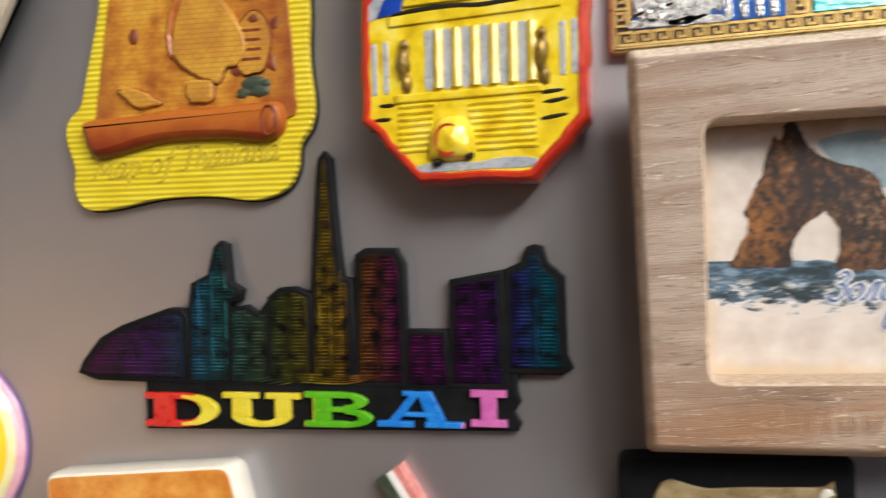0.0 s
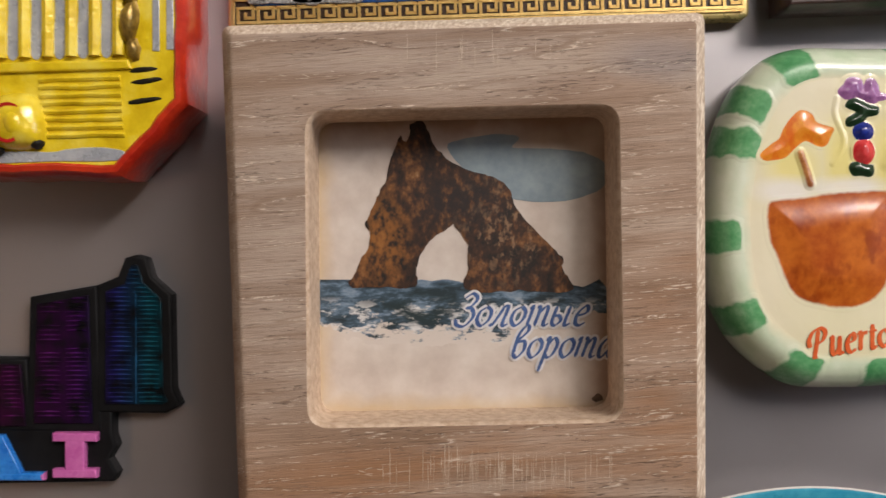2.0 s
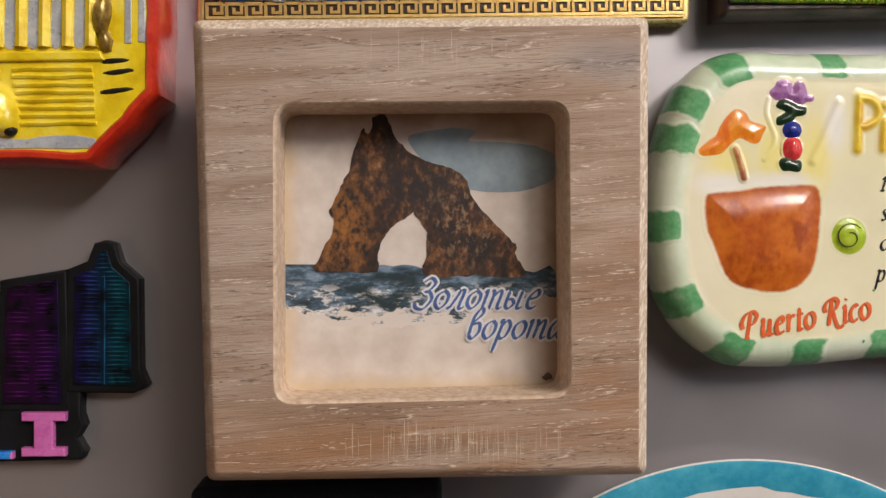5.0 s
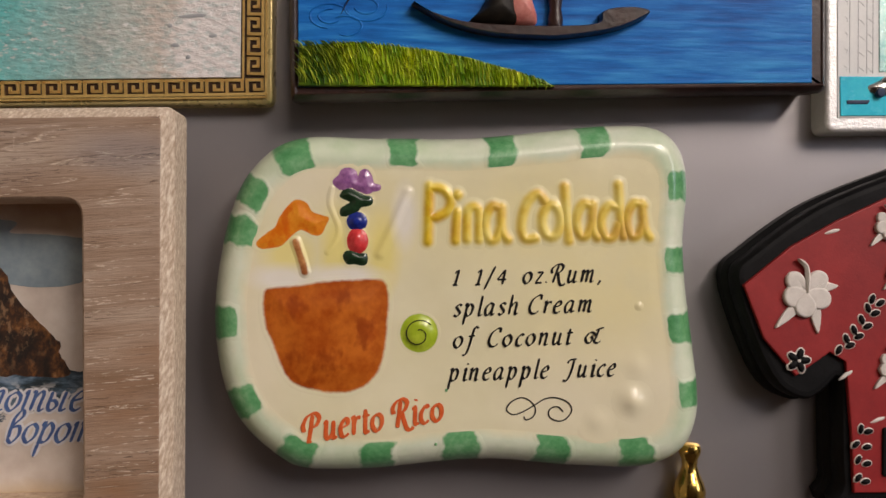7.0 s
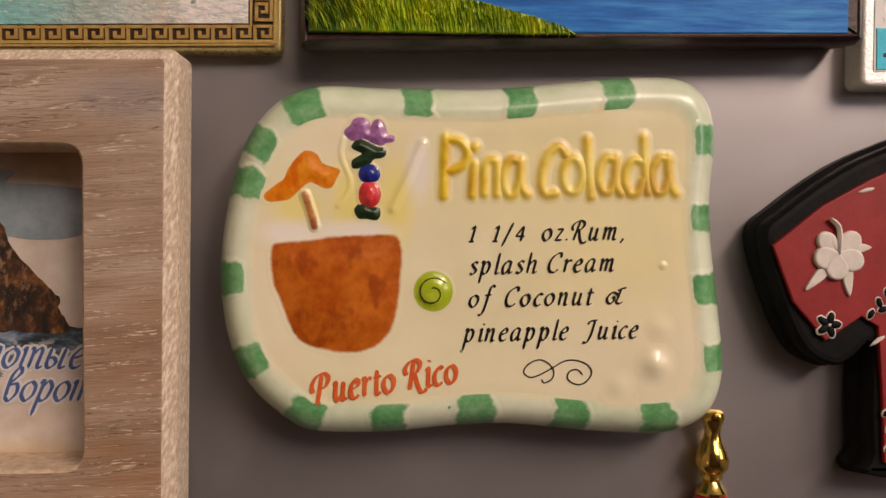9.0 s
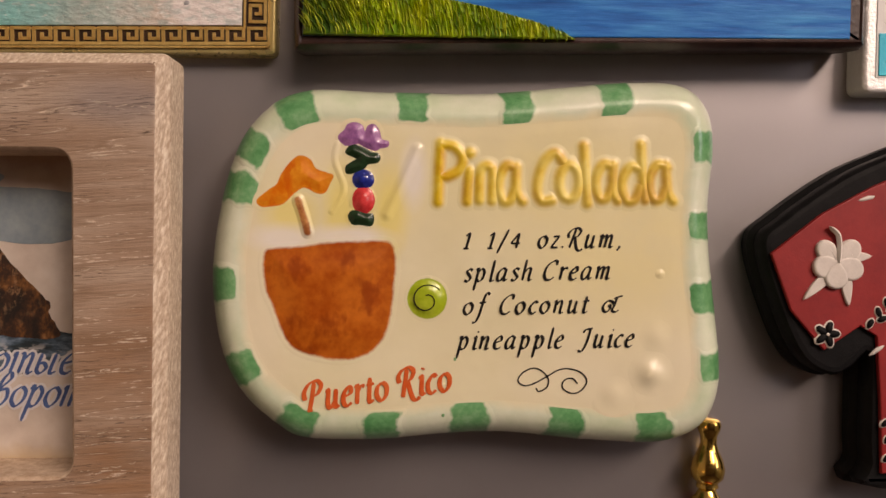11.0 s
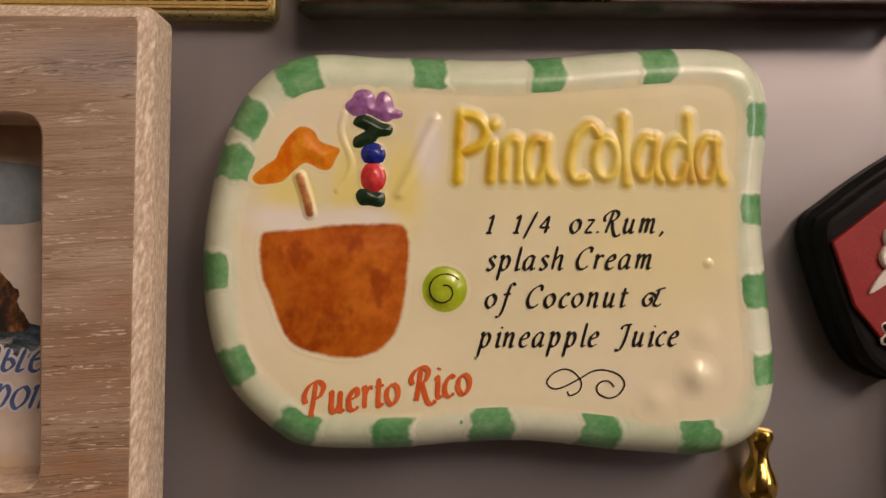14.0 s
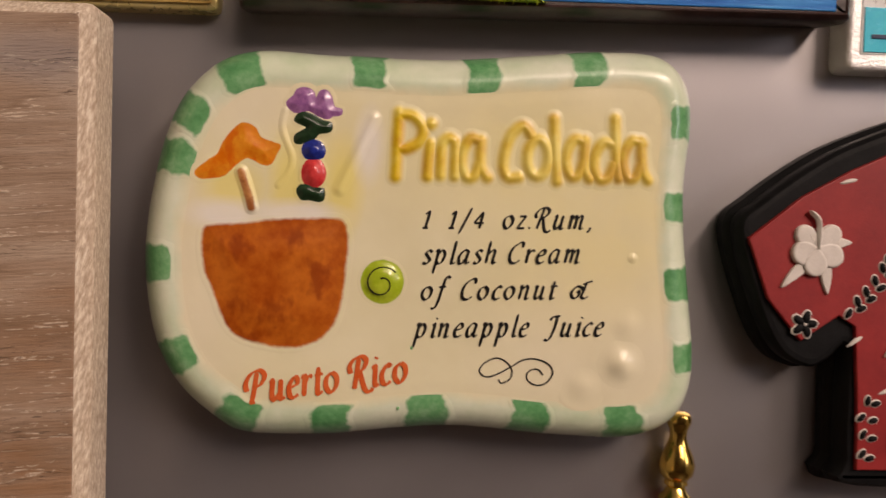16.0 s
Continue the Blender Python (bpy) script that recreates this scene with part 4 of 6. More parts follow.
# ---- wooden picture frame with the rock arch ----


def wood_picture():
    root = thing("picture_frame", 0, 0, "square whitewashed oak frame magnet with a sea-arch picture", "picture frame")
    quad = [(-14.6, -30.1), (49.4, -29.7), (49.2, 37.5), (-16.7, 35.9)]

    def outline(by):
        return rounded([(x - math.copysign(by, x - 17), z - math.copysign(by, z - 3)) for x, z in quad], max(0.5, 1.4 - by * 0.5))
    hole = rounded([(-4.65, -18.65), (37.7, -17.85), (37.1, 24.7), (-4.86, 23.85)], 2.8)
    bm = bmesh.new()
    loops = [[(x, z, d) for x, z in outline(by)] for by, d in ((0.4, 11.2), (0, 11.7), (0, 17.9), (0.12, 18.2), (1.35, 19.42), (1.6, 19.58), (1.9, 19.6))]
    rings(bm, [[(x, z, 11.2) for x, z in hole]] + loops + [[(x, z, 19.6) for x, z in inset(hole, by)] for by in (-0.5, -0.25)], False, False)
    body = part("frame_body", bm, WOOD, root)
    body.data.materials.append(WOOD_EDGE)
    # Only the right and top sides get the lightened wood; light painted in.
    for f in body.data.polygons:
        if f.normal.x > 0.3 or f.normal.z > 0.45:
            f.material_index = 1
    part("magnet_disc", slab(ellipse(16.5, 4, 14, 14, 0, 40), 0.0, 8.1, 0.3), RUBBER, root, "round black magnet behind the frame")
    bm = bmesh.new()
    rings(bm, [[(x, z, d) for x, z in inset(hole, by)] for by, d in ((-0.25, 19.6), (0.05, 19.3), (0.2, 18.5), (0.25, 10.0))], False, False)
    part("opening_edge", bm, LIP, root, "pale raw milled edge of the opening")
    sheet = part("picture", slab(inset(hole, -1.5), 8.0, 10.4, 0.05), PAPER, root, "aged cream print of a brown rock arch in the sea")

    u = 0.0878

    def printed(points):
        return [(a * u, b * u) for a, b in points]

    cloud = printed([(160, 228), (190, 243), (250, 250), (280, 244), (270, 228), (330, 226), (385, 220), (418, 205), (428, 185), (415, 160), (370, 142), (300, 138), (240, 150), (200, 180)])
    part("cloud", slab(jitter(spline(cloud, 4), 0.15, 1.2), 10.38, 10.46, 0.02), CLOUD, sheet)
    swell = printed([(-61, 8), (0, 9), (120, 10), (260, 6), (360, 4), (442, -6), (444, -38), (400, -48), (330, -62), (300, -80), (240, -95), (170, -92), (110, -104), (40, -98), (0, -82), (-30, -72), (-61, -62)])
    water = [(min(x, 38.6), min(z, 0.85)) for x, z in jitter(jitter(spline(swell, 10), 1.3, 2.2, 3), 0.5, 0.7, 5)]
    part("sea", slab(water, 10.38, 10.422, 0.02), SEA, sheet)
    cliff = printed([(-2, 0), (12, 30), (33, 80), (26, 104), (45, 146), (56, 170), (68, 210), (83, 246), (92, 238), (100, 265), (112, 274), (124, 268), (138, 236), (165, 205), (205, 188), (238, 180),
                     (262, 160), (276, 128), (312, 84), (350, 46), (352, 26), (366, -10), (280, -9), (194, -8), (195, 30), (193, 66), (178, 94), (170, 101), (158, 92), (140, 82), (122, 60), (110, 30), (107, -2), (50, -3)])
    part("rock_arch", slab(jitter(spline(cliff, 6), 0.35, 0.9, 2), 10.38, 10.52, 0.02), ROCK, sheet)
    for words, x0, x1, z in (("Золотые", 14.9, 33.8, -5.9), ("ворота", 23.0, 37.6, -10.5)):
        part("lettering_edge", penned(words, (x0, z), (x1, z + 0.1), 2.75, 10.45, 1.3, 0.38, 0.08, 0.7), INK_WHITE, sheet)
        crisp(part("lettering", penned(words, (x0, z), (x1, z + 0.1), 2.75, 10.5, 0.64, 0.38, 0.1, 0.3), INK_BLUE, sheet))
    part("stain", slab(ellipse(36.0, -16.4, 0.9, 0.5, 10, 16, 0.6), 10.38, 10.47, 0.02), SPOT, sheet)

    rng = random.Random(4)
    bm = bmesh.new()
    for k in range(90):
        x = 19 + rng.gauss(0, 7.0)
        z = -24.5 + rng.gauss(0, 0.8)
        h = min(rng.uniform(1.0, 3.6), z + 28.2)
        stroke([(x, z - h), (x + rng.uniform(-.05, .05), z), (x, z + h * 0.8)], rng.uniform(0.04, 0.10), 19.59, 0.025, bm)
    for k in range(16):
        x = 18 + rng.gauss(0, 4.0)
        z = 31 + rng.gauss(0, 0.8)
        h = rng.uniform(0.8, 3.0)
        stroke([(x, z - h), (x, z), (x, z + h)], rng.uniform(0.05, 0.11), 19.59, 0.025, bm)
    growth = [(-13, -21.6, 20, -19.2), (-13, -26.2, 47, -20.6), (-8, -28.4, 47, -24.6), (8, 27.0, 47, 30.6), (-13, 28.5, 14, 29.6), (20, 32.0, 34, 33.2)]
    for z in (-16, -11.5, -7, -3.4, 1.5, 6, 9.6, 14, 18.6, 22):
        growth.append((-14.0, z, -5.6, z + 0.7))
        growth.append((38.6, z - 0.8, 47.2, z + 0.3))
    for k, (xa, za, xb, zb) in enumerate(growth):
        t = 0.0
        while t < 1:
            w = rng.uniform(0.3, 1.5) / (xb - xa)
            x, z = xa + (xb - xa) * t, za + (zb - za) * t + rng.gauss(0, 0.14)
            e = min(1.0, t + w)
            p = [(xa + (xb - xa) * (t + (e - t) * i / 4), z + (zb - za) * (e - t) * i / 4) for i in range(5)]
            if rng.random() < 0.62:
                stroke(jitter(p, 0.3, 0.8, k), rng.uniform(0.05, 0.13), 19.59, 0.03, bm)
            t = e + rng.uniform(0.05, 0.9) / (xb - xa)
    tagged(part("wear_texture", bm, SCRATCH, root, "pale scratches and grain flecks"), kind="stuff")


wood_picture()

# ---- ceramic recipe plaque ----


def recipe_plaque():
    root = thing("recipe_magnet", 89, 11, "glossy cream ceramic cocktail recipe magnet with green checked rim", "magnet")
    edge = ccw(spline([(52.4, 6.8), (53.0, 15.9), (55.6, 26.2), (59.9, 32.3), (66, 35.0), (76, 35.0), (91, 35.2), (102.5, 36.4), (112.5, 37.4), (119.8, 37.1), (123.7, 33.8), (124.8, 28), (124.3, 18.4),
                   (125.2, 8.5), (126.6, -2.2), (126.4, -8.4), (123.8, -13), (118, -15.3), (108, -15.2), (92.5, -14.1), (77.3, -15.4), (66.7, -15.4), (62.2, -13.5), (57.0, -8.9), (53.7, -2.2)], 6))
    n = len(edge)
    profile = [(1.2, 0.0), (0.4, 1.6), (0.0, 3.6), (0.0, 6.2), (0.25, 7.4), (0.7, 8.55), (1.4, 9.6), (2.2, 10.35), (3.0, 10.8), (3.7, 10.95), (4.3, 10.98), (4.9, 10.955), (5.5, 10.935), (6.1, 10.955), (6.7, 10.99), (7.3, 11.0)]
    loops, flat = [], []
    centre = (89.5, 11.0)
    for by, d in profile:
        if by <= 4.0:
            flat = inset(edge, by)
            loops.append([(x, z, d) for x, z in flat])
        else:
            sx, sz = 1 - (by - 3.7) / 32.5, 1 - (by - 3.7) / 22.0
            loops.append([(centre[0] + (x - centre[0]) * sx, centre[1] + (z - centre[1]) * sz, d) for x, z in flat])
    def ground(points):
        return np.full(len(points), 11.0)

    def sunk(points):
        return np.full(len(points), 10.965)

    seam = 12
    bm = bmesh.new()
    edge_mm = bm.verts.layers.float.new("from_edge")
    for k, row in enumerate(rings(bm, loops[:seam + 1], close_front=False)):
        for v in row:
            v[edge_mm] = profile[k][0] if k > 3 else 0.0
    rim = part("rim", bm, RIM_GREEN, root, "pale green rounded glazed rim")
    bm = bmesh.new()
    face = loops[seam:] + [[(centre[0] + (x - centre[0]) * s, centre[1] + (z - centre[1]) * s, 11.0) for x, z, d in loops[-1]] for s in (0.75, 0.5, 0.25)]
    made = rings(bm, face, close_front=False, close_back=False)
    hub = bm.verts.new(spot3(*centre, 11.0))
    for i in range(n):
        bm.faces.new((made[-1][i], made[-1][(i + 1) % n], hub))
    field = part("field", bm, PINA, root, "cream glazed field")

    for cx, cz, half, deep in ((64.9, 32, 2.4, 11), (80.7, 33.2, 2.1, 10), (95.2, 32.9, 2.0, 12), (110.1, 34.8, 2.1, 11), (57.6, 27.2, 2.0, 10), (56.3, 20, 2.0, 11), (54.6, 6.6, 2.2, 9),
                               (57.3, -4.8, 2.2, 10), (121.5, 28, 2.1, 9), (121.6, 17.2, 1.8, 9), (121.6, 6.3, 2.1, 10), (123.9, -3.5, 1.9, 9), (65, -12.9, 2.5, 10), (77.7, -12.3, 2.3, 10),
                               (90.6, -10.8, 2.5, 12), (104.4, -11.8, 2.4, 11), (116.7, -12.2, 2.4, 11)):
        mid = min(range(n), key=lambda i: (edge[i][0] - cx) ** 2 + (edge[i][1] - cz) ** 2)
        bm = bmesh.new()
        bm.verts.layers.float.new("ink")
        bm.verts.layers.float.new("from_edge")
        tone, edge_mm = bm.verts.layers.float["ink"], bm.verts.layers.float["from_edge"]
        deep = min(12, deep + 1)
        rows, columns, last = [], 9, min(deep + 1, seam)
        for k in range(2, last + 1):
            row = []
            for j in range(-columns, columns + 1):
                side = j / columns * 1.5
                wide = half * (1.16 + 0.28 * noise.noise((k * 0.5, cx * 0.7 + (2 if j > 0 else 0), cz)) - 0.03 * (k - 3))
                along, at = abs(side * wide), mid
                step = 1 if side > 0 else -1
                while True:
                    a, b = Vector(loops[k][at % n]), Vector(loops[k][(at + step) % n])
                    if (b - a).length > along:
                        p = a + (b - a).normalized() * along
                        break
                    along -= (b - a).length
                    at += step
                lift = 0.05 - 0.10 * max(0.0, (abs(side) - 1.2) / 0.3, k - last + 1.0)
                out = Vector((p.x - 89, p.y - 11)).normalized() * (lift if k < 8 else 0.0)
                v = bm.verts.new(spot3(p.x + out.x, p.y + out.y, p.z + lift * min(1.0, 0.2 * (k - 2))))
                across = 1.0 - (k - deep + 1.4) * 0.5 if k > deep - 2 else 1.0
                v[tone] = max(0.0, min(1.0, (1.5 - abs(side)) * 0.9, across))
                v[edge_mm] = profile[k][0] if k > 3 else 0.0
                row.append(v)
            rows.append(row)
        for a, b in zip(rows, rows[1:]):
            for i in range(len(a) - 1):
                bm.faces.new((a[i], a[i + 1], b[i + 1], b[i]))
        part("green_patch", bm, PATCH_GREEN, rim)

    def ridge(high, wide):
        return lambda far: high * np.exp(-(far / wide) ** 2)

    def pillow(high, wide, foot=0.25):
        return lambda far: high * (0.5 - 0.5 * np.cos(np.pi * np.clip((foot - far) / wide, 0, 1)))

    def wash(soft=0.5):
        return lambda far: np.clip(0.5 - (far - 0.15) / soft, 0, 1)

    def bowl(x, z, tall, wide=1.15):
        return spline([(x + wide, z + 0.42 * tall), (x - 0.1, z + 0.5 * tall), (x - wide * 0.92, z + 0.2 * tall), (x - wide, z - 0.18 * tall), (x - wide * 0.4, z - 0.5 * tall), (x + wide * 0.5, z - 0.44 * tall), (x + wide * 1.02, z - 0.1 * tall)], 5, False)

    letters = [
        [[(84.7, 27.4), (84.6, 23.5), (84.5, 19.2)], spline([(84.7, 27.2), (86.6, 27.0), (87.8, 25.6), (87.5, 23.9), (86.0, 22.9), (85.0, 22.8)], 5, False)],
        [[(88.8, 23.6), (88.6, 19.4)], [(88.8, 26.1), (88.9, 26.2)]],
        [spline([(90.3, 19.6), (90.3, 23.2), (90.8, 24.2), (91.6, 24.3), (92.1, 23.4), (92.1, 19.6)], 4, False)],
        [bowl(94.2, 22.0, 5.0), spline([(95.4, 24.3), (95.5, 21.0), (96.4, 19.6)], 4, False)],
        [spline([(102.0, 25.2), (100.9, 26.4), (99.4, 25.3), (98.6, 23.0), (98.5, 20.8), (99.2, 19.7), (100.5, 19.8)], 5, False)],
        [ellipse(102.95, 22.4, 1.42, 2.4, 0, 20) + ellipse(102.95, 22.4, 1.42, 2.4, 0, 20)[:1]],
        [[(104.9, 27.5), (105.2, 23.6), (105.6, 19.5)]],
        [bowl(107.9, 22.6, 4.8), spline([(109.1, 24.9), (109.2, 21.3), (109.9, 20.0)], 4, False)],
        [bowl(111.8, 22.4, 4.8, 1.3), spline([(113.0, 27.9), (113.3, 23.8), (113.8, 20.2)], 4, False)],
        [bowl(115.6, 22.7, 4.9, 1.2), spline([(116.6, 25.1), (117.0, 21.5), (117.8, 20.1)], 4, False)]]
    for k, lines in enumerate(letters):
        bm = moulded(ground, ridge(0.40, 0.62), lambda far: np.clip((1.15 - far) / 0.7, 0, 1), lines, (), 0.15, 1.5)
        for v in bm.verts:
            v.co.y -= 0.012 * MM * (k % 3)
        part("raised_letter", bm, TITLE, field, "raised golden yellow letter")

    def put_letter(bm):
        crisp(part("recipe_letter", bm, INK_BLACK, field))

    def put_place_letter(bm):
        crisp(part("place_letter", bm, INK_ORANGE, field, "orange-red script letter"))
    for words, x0, z0, x1, z1 in (("1  1/4  oz.Rum,", 88.1, 12.7, 110.6, 13.4), ("splash Cream", 88.3, 8.1, 109.6, 8.9), ("of  Coconut  &", 88.2, 3.4, 110.8, 4.2), ("pineapple  Juice", 87.6, -1.5, 112.8, -0.7)):
        penned(words, (x0, z0), (x1, z1), 1.72, 11.0, 0.45, 0.26, 0.04, 0.30, 1.28, put_letter).free()
    penned("Puerto Rico", (66.6, -10.6), (87.0, -7.3), 2.55, 11.0, 0.72, 0.16, 0.05, 0.36, 1.12, put_place_letter).free()

    cap = spline([(59.4, 18.8), (60.8, 20.1), (62.1, 21.1), (62.9, 22.8), (64.4, 24.7), (65.3, 25.1), (66.5, 24.6), (67.3, 23.4), (68.8, 22.8), (69.7, 22.5), (69.3, 21.5), (68.7, 20.3), (67.7, 20.1), (65.8, 20.9), (64.2, 19.9), (62.9, 18.6), (61.4, 18.2), (60.0, 18.1)], 4)
    part("umbrella", moulded(ground, pillow(0.32, 2.4), wash(0.6), (), [cap]), ORANGE, field, "orange paper umbrella in relief")
    part("umbrella_stick", moulded(ground, ridge(0.36, 0.7), lambda far: np.clip(1.0 - far / 1.0, 0, 1), [[(65.0, 19.0), (65.8, 16.8), (66.4, 14.6)]], (), 0.15, 1.1), STALK, field)
    bloom = spline([(70.5, 28.0), (71.3, 28.8), (71.7, 29.6), (72.8, 29.9), (73.8, 29.4), (74.0, 28.2), (74.5, 29.4), (75.3, 29.7), (76.0, 28.9), (76.4, 27.7), (77.3, 27.4), (77.2, 26.8), (76.2, 26.6), (75.5, 26.1), (74.2, 26.5), (73.2, 27.0), (72.1, 26.6), (71.0, 27.2)], 3)
    part("purple_flower", moulded(ground, pillow(0.36, 1.3), wash(0.5), (), [bloom], 0.13, 0.7), VIOLET, field)
    upper = [(71.6, 26.0), (72.4, 26.9), (73.8, 26.5), (75.0, 25.9), (76.1, 25.6), (76.0, 24.6), (74.6, 24.3), (73.9, 23.4), (72.7, 23.0), (71.7, 23.0), (71.7, 23.9), (72.7, 24.6), (73.1, 25.0), (71.8, 25.6)]
    lower = [(72.1, 17.1), (73.2, 17.9), (74.4, 17.5), (75.4, 17.2), (75.4, 16.0), (74.8, 15.7), (73.6, 15.9), (72.6, 15.9)]
    for k, shape in enumerate((upper, lower)):
        part("leaf_sprig", moulded(lambda p: ground(p) + 0.04, pillow(0.45, 1.1), wash(0.4), (), [spline(shape, 3)], 0.12, 0.55), LEAF, field)
    part("blue_berry", moulded(lambda p: ground(p) + 0.08, pillow(0.6, 1.3), wash(0.4), (), [ellipse(74.0, 22.1, 1.4, 1.3, 0, 24)], 0.12, 0.4), BERRY_BLUE, field)
    part("red_cherry", moulded(lambda p: ground(p) + 0.12, pillow(0.65, 1.5), wash(0.4), (), [ellipse(74.1, 19.2, 1.45, 1.8, 0, 24)], 0.12, 0.4), BERRY_RED, field)
    part("straw", moulded(sunk, ridge(0.30, 0.65), wash(0.5), [[(81.5, 26.5), (79.5, 21.9), (77.4, 17.3)]], (), 0.15, 1.6), PINA, field, "white drinking straw in relief")
    part("glass_line", moulded(sunk, ridge(0.16, 0.4), wash(0.5), [spline([(70.3, 27.0), (70.0, 24.6), (71.3, 21.2), (70.9, 19.2), (69.7, 17.5)], 5, False)], (), 0.15, 0.9), PINA, field)
    nut = spline([(60.7, 11.6), (61.7, 12.1), (64.8, 12.3), (66.7, 12.6), (69.4, 13.0), (74.1, 13.3), (77.2, 13.4), (78.2, 12.7), (78.6, 10.4), (78.4, 7.2), (77.9, 2.5), (76.7, -0.7), (74.4, -2.5), (71.3, -3.1), (68.1, -2.7), (65.0, -1.7), (63.2, 0.7), (62.1, 3.8), (61.0, 6.1), (60.5, 9.2)], 3)
    part("coconut_cup", moulded(ground, pillow(0.6, 5.0, 0.4), wash(1.0), (), [nut], 0.22, 1.1), COCONUT, field, "brown coconut cup in relief")
    lime = part("lime", moulded(lambda p: ground(p) + 0.01, pillow(0.6, 2.0), wash(0.5), (), [ellipse(83.3, 5.6, 2.65, 2.7, 0, 30)], 0.15, 0.7), LIME, field)
    curl = [(83.2 + (0.5 + 0.22 * a) * math.cos(2.6 - a), 5.4 + (0.5 + 0.22 * a) * math.sin(2.6 - a)) for a in np.linspace(0.8, 8.2, 40)]
    part("spiral", lift_line(curl, 0.17, lambda x, z: 11.05 + 0.6 * (0.5 - 0.5 * math.cos(math.pi * min(1.0, max(0.0, (2.9 - math.hypot(x - 83.3, z - 5.6)) / 2.0))))), INK_BLACK, lime)
    swirl = spline([(99.0, -6.8), (99.4, -7.3), (100.5, -6.7), (100.7, -5.5), (99.8, -4.4), (98.5, -4.0), (97.0, -4.7), (96.4, -5.8), (97.3, -6.5), (98.6, -6.2), (100.6, -5.1), (102.1, -4.2), (103.7, -4.0), (105.5, -4.6), (106.2, -5.8), (105.4, -7.1), (104.2, -7.5), (103.0, -7.0), (102.7, -6.2), (103.2, -5.5), (104.2, -5.4), (104.9, -6.1)], 5, False)
    part("flourish", lift_line(swirl, 0.2, lambda x, z: 11.02 + 0.002 * (x - 96)), INK_BLACK, field)
    for name, x, z, r, h in (("shell", 115.4, -4.5, 1.7, 0.75), ("shell_bump", 110.2, -7.6, 1.6, 0.28), ("shell_bump", 116.0, 0.8, 1.5, 0.25), ("glaze_pimple", 116.3, 9.7, 0.5, 0.22)):
        part(name, moulded(sunk, ridge(h, r), wash(), [[(x, z)]], (), 0.22, r * 2.2), PINA, field)
    for x, z in ((85.9, -10.9), (87.4, -2.9)):
        part("paint_speck", lump(ellipse(x, z, 0.22, 0.26, 0, 12, 0.3, x), 10.98, 0.08, 3), PATCH_SPECK, field)


def lift_line(path, width, height):
    """A thin painted line that follows a raised surface."""
    bm = bmesh.new()
    last = None
    for i, (x, z) in enumerate(path):
        a, b = Vector(path[max(i - 1, 0)]), Vector(path[min(i + 1, len(path) - 1)])
        s = (b - a).normalized() * width / 2
        pair = [bm.verts.new(spot3(x - s.y * k, z + s.x * k, height(x, z) + 0.05)) for k in (-1, 0, 1)]
        if last:
            for k in (0, 1):
                bm.faces.new((last[k], last[k + 1], pair[k + 1], pair[k]))
        last = pair
    return bm


recipe_plaque()

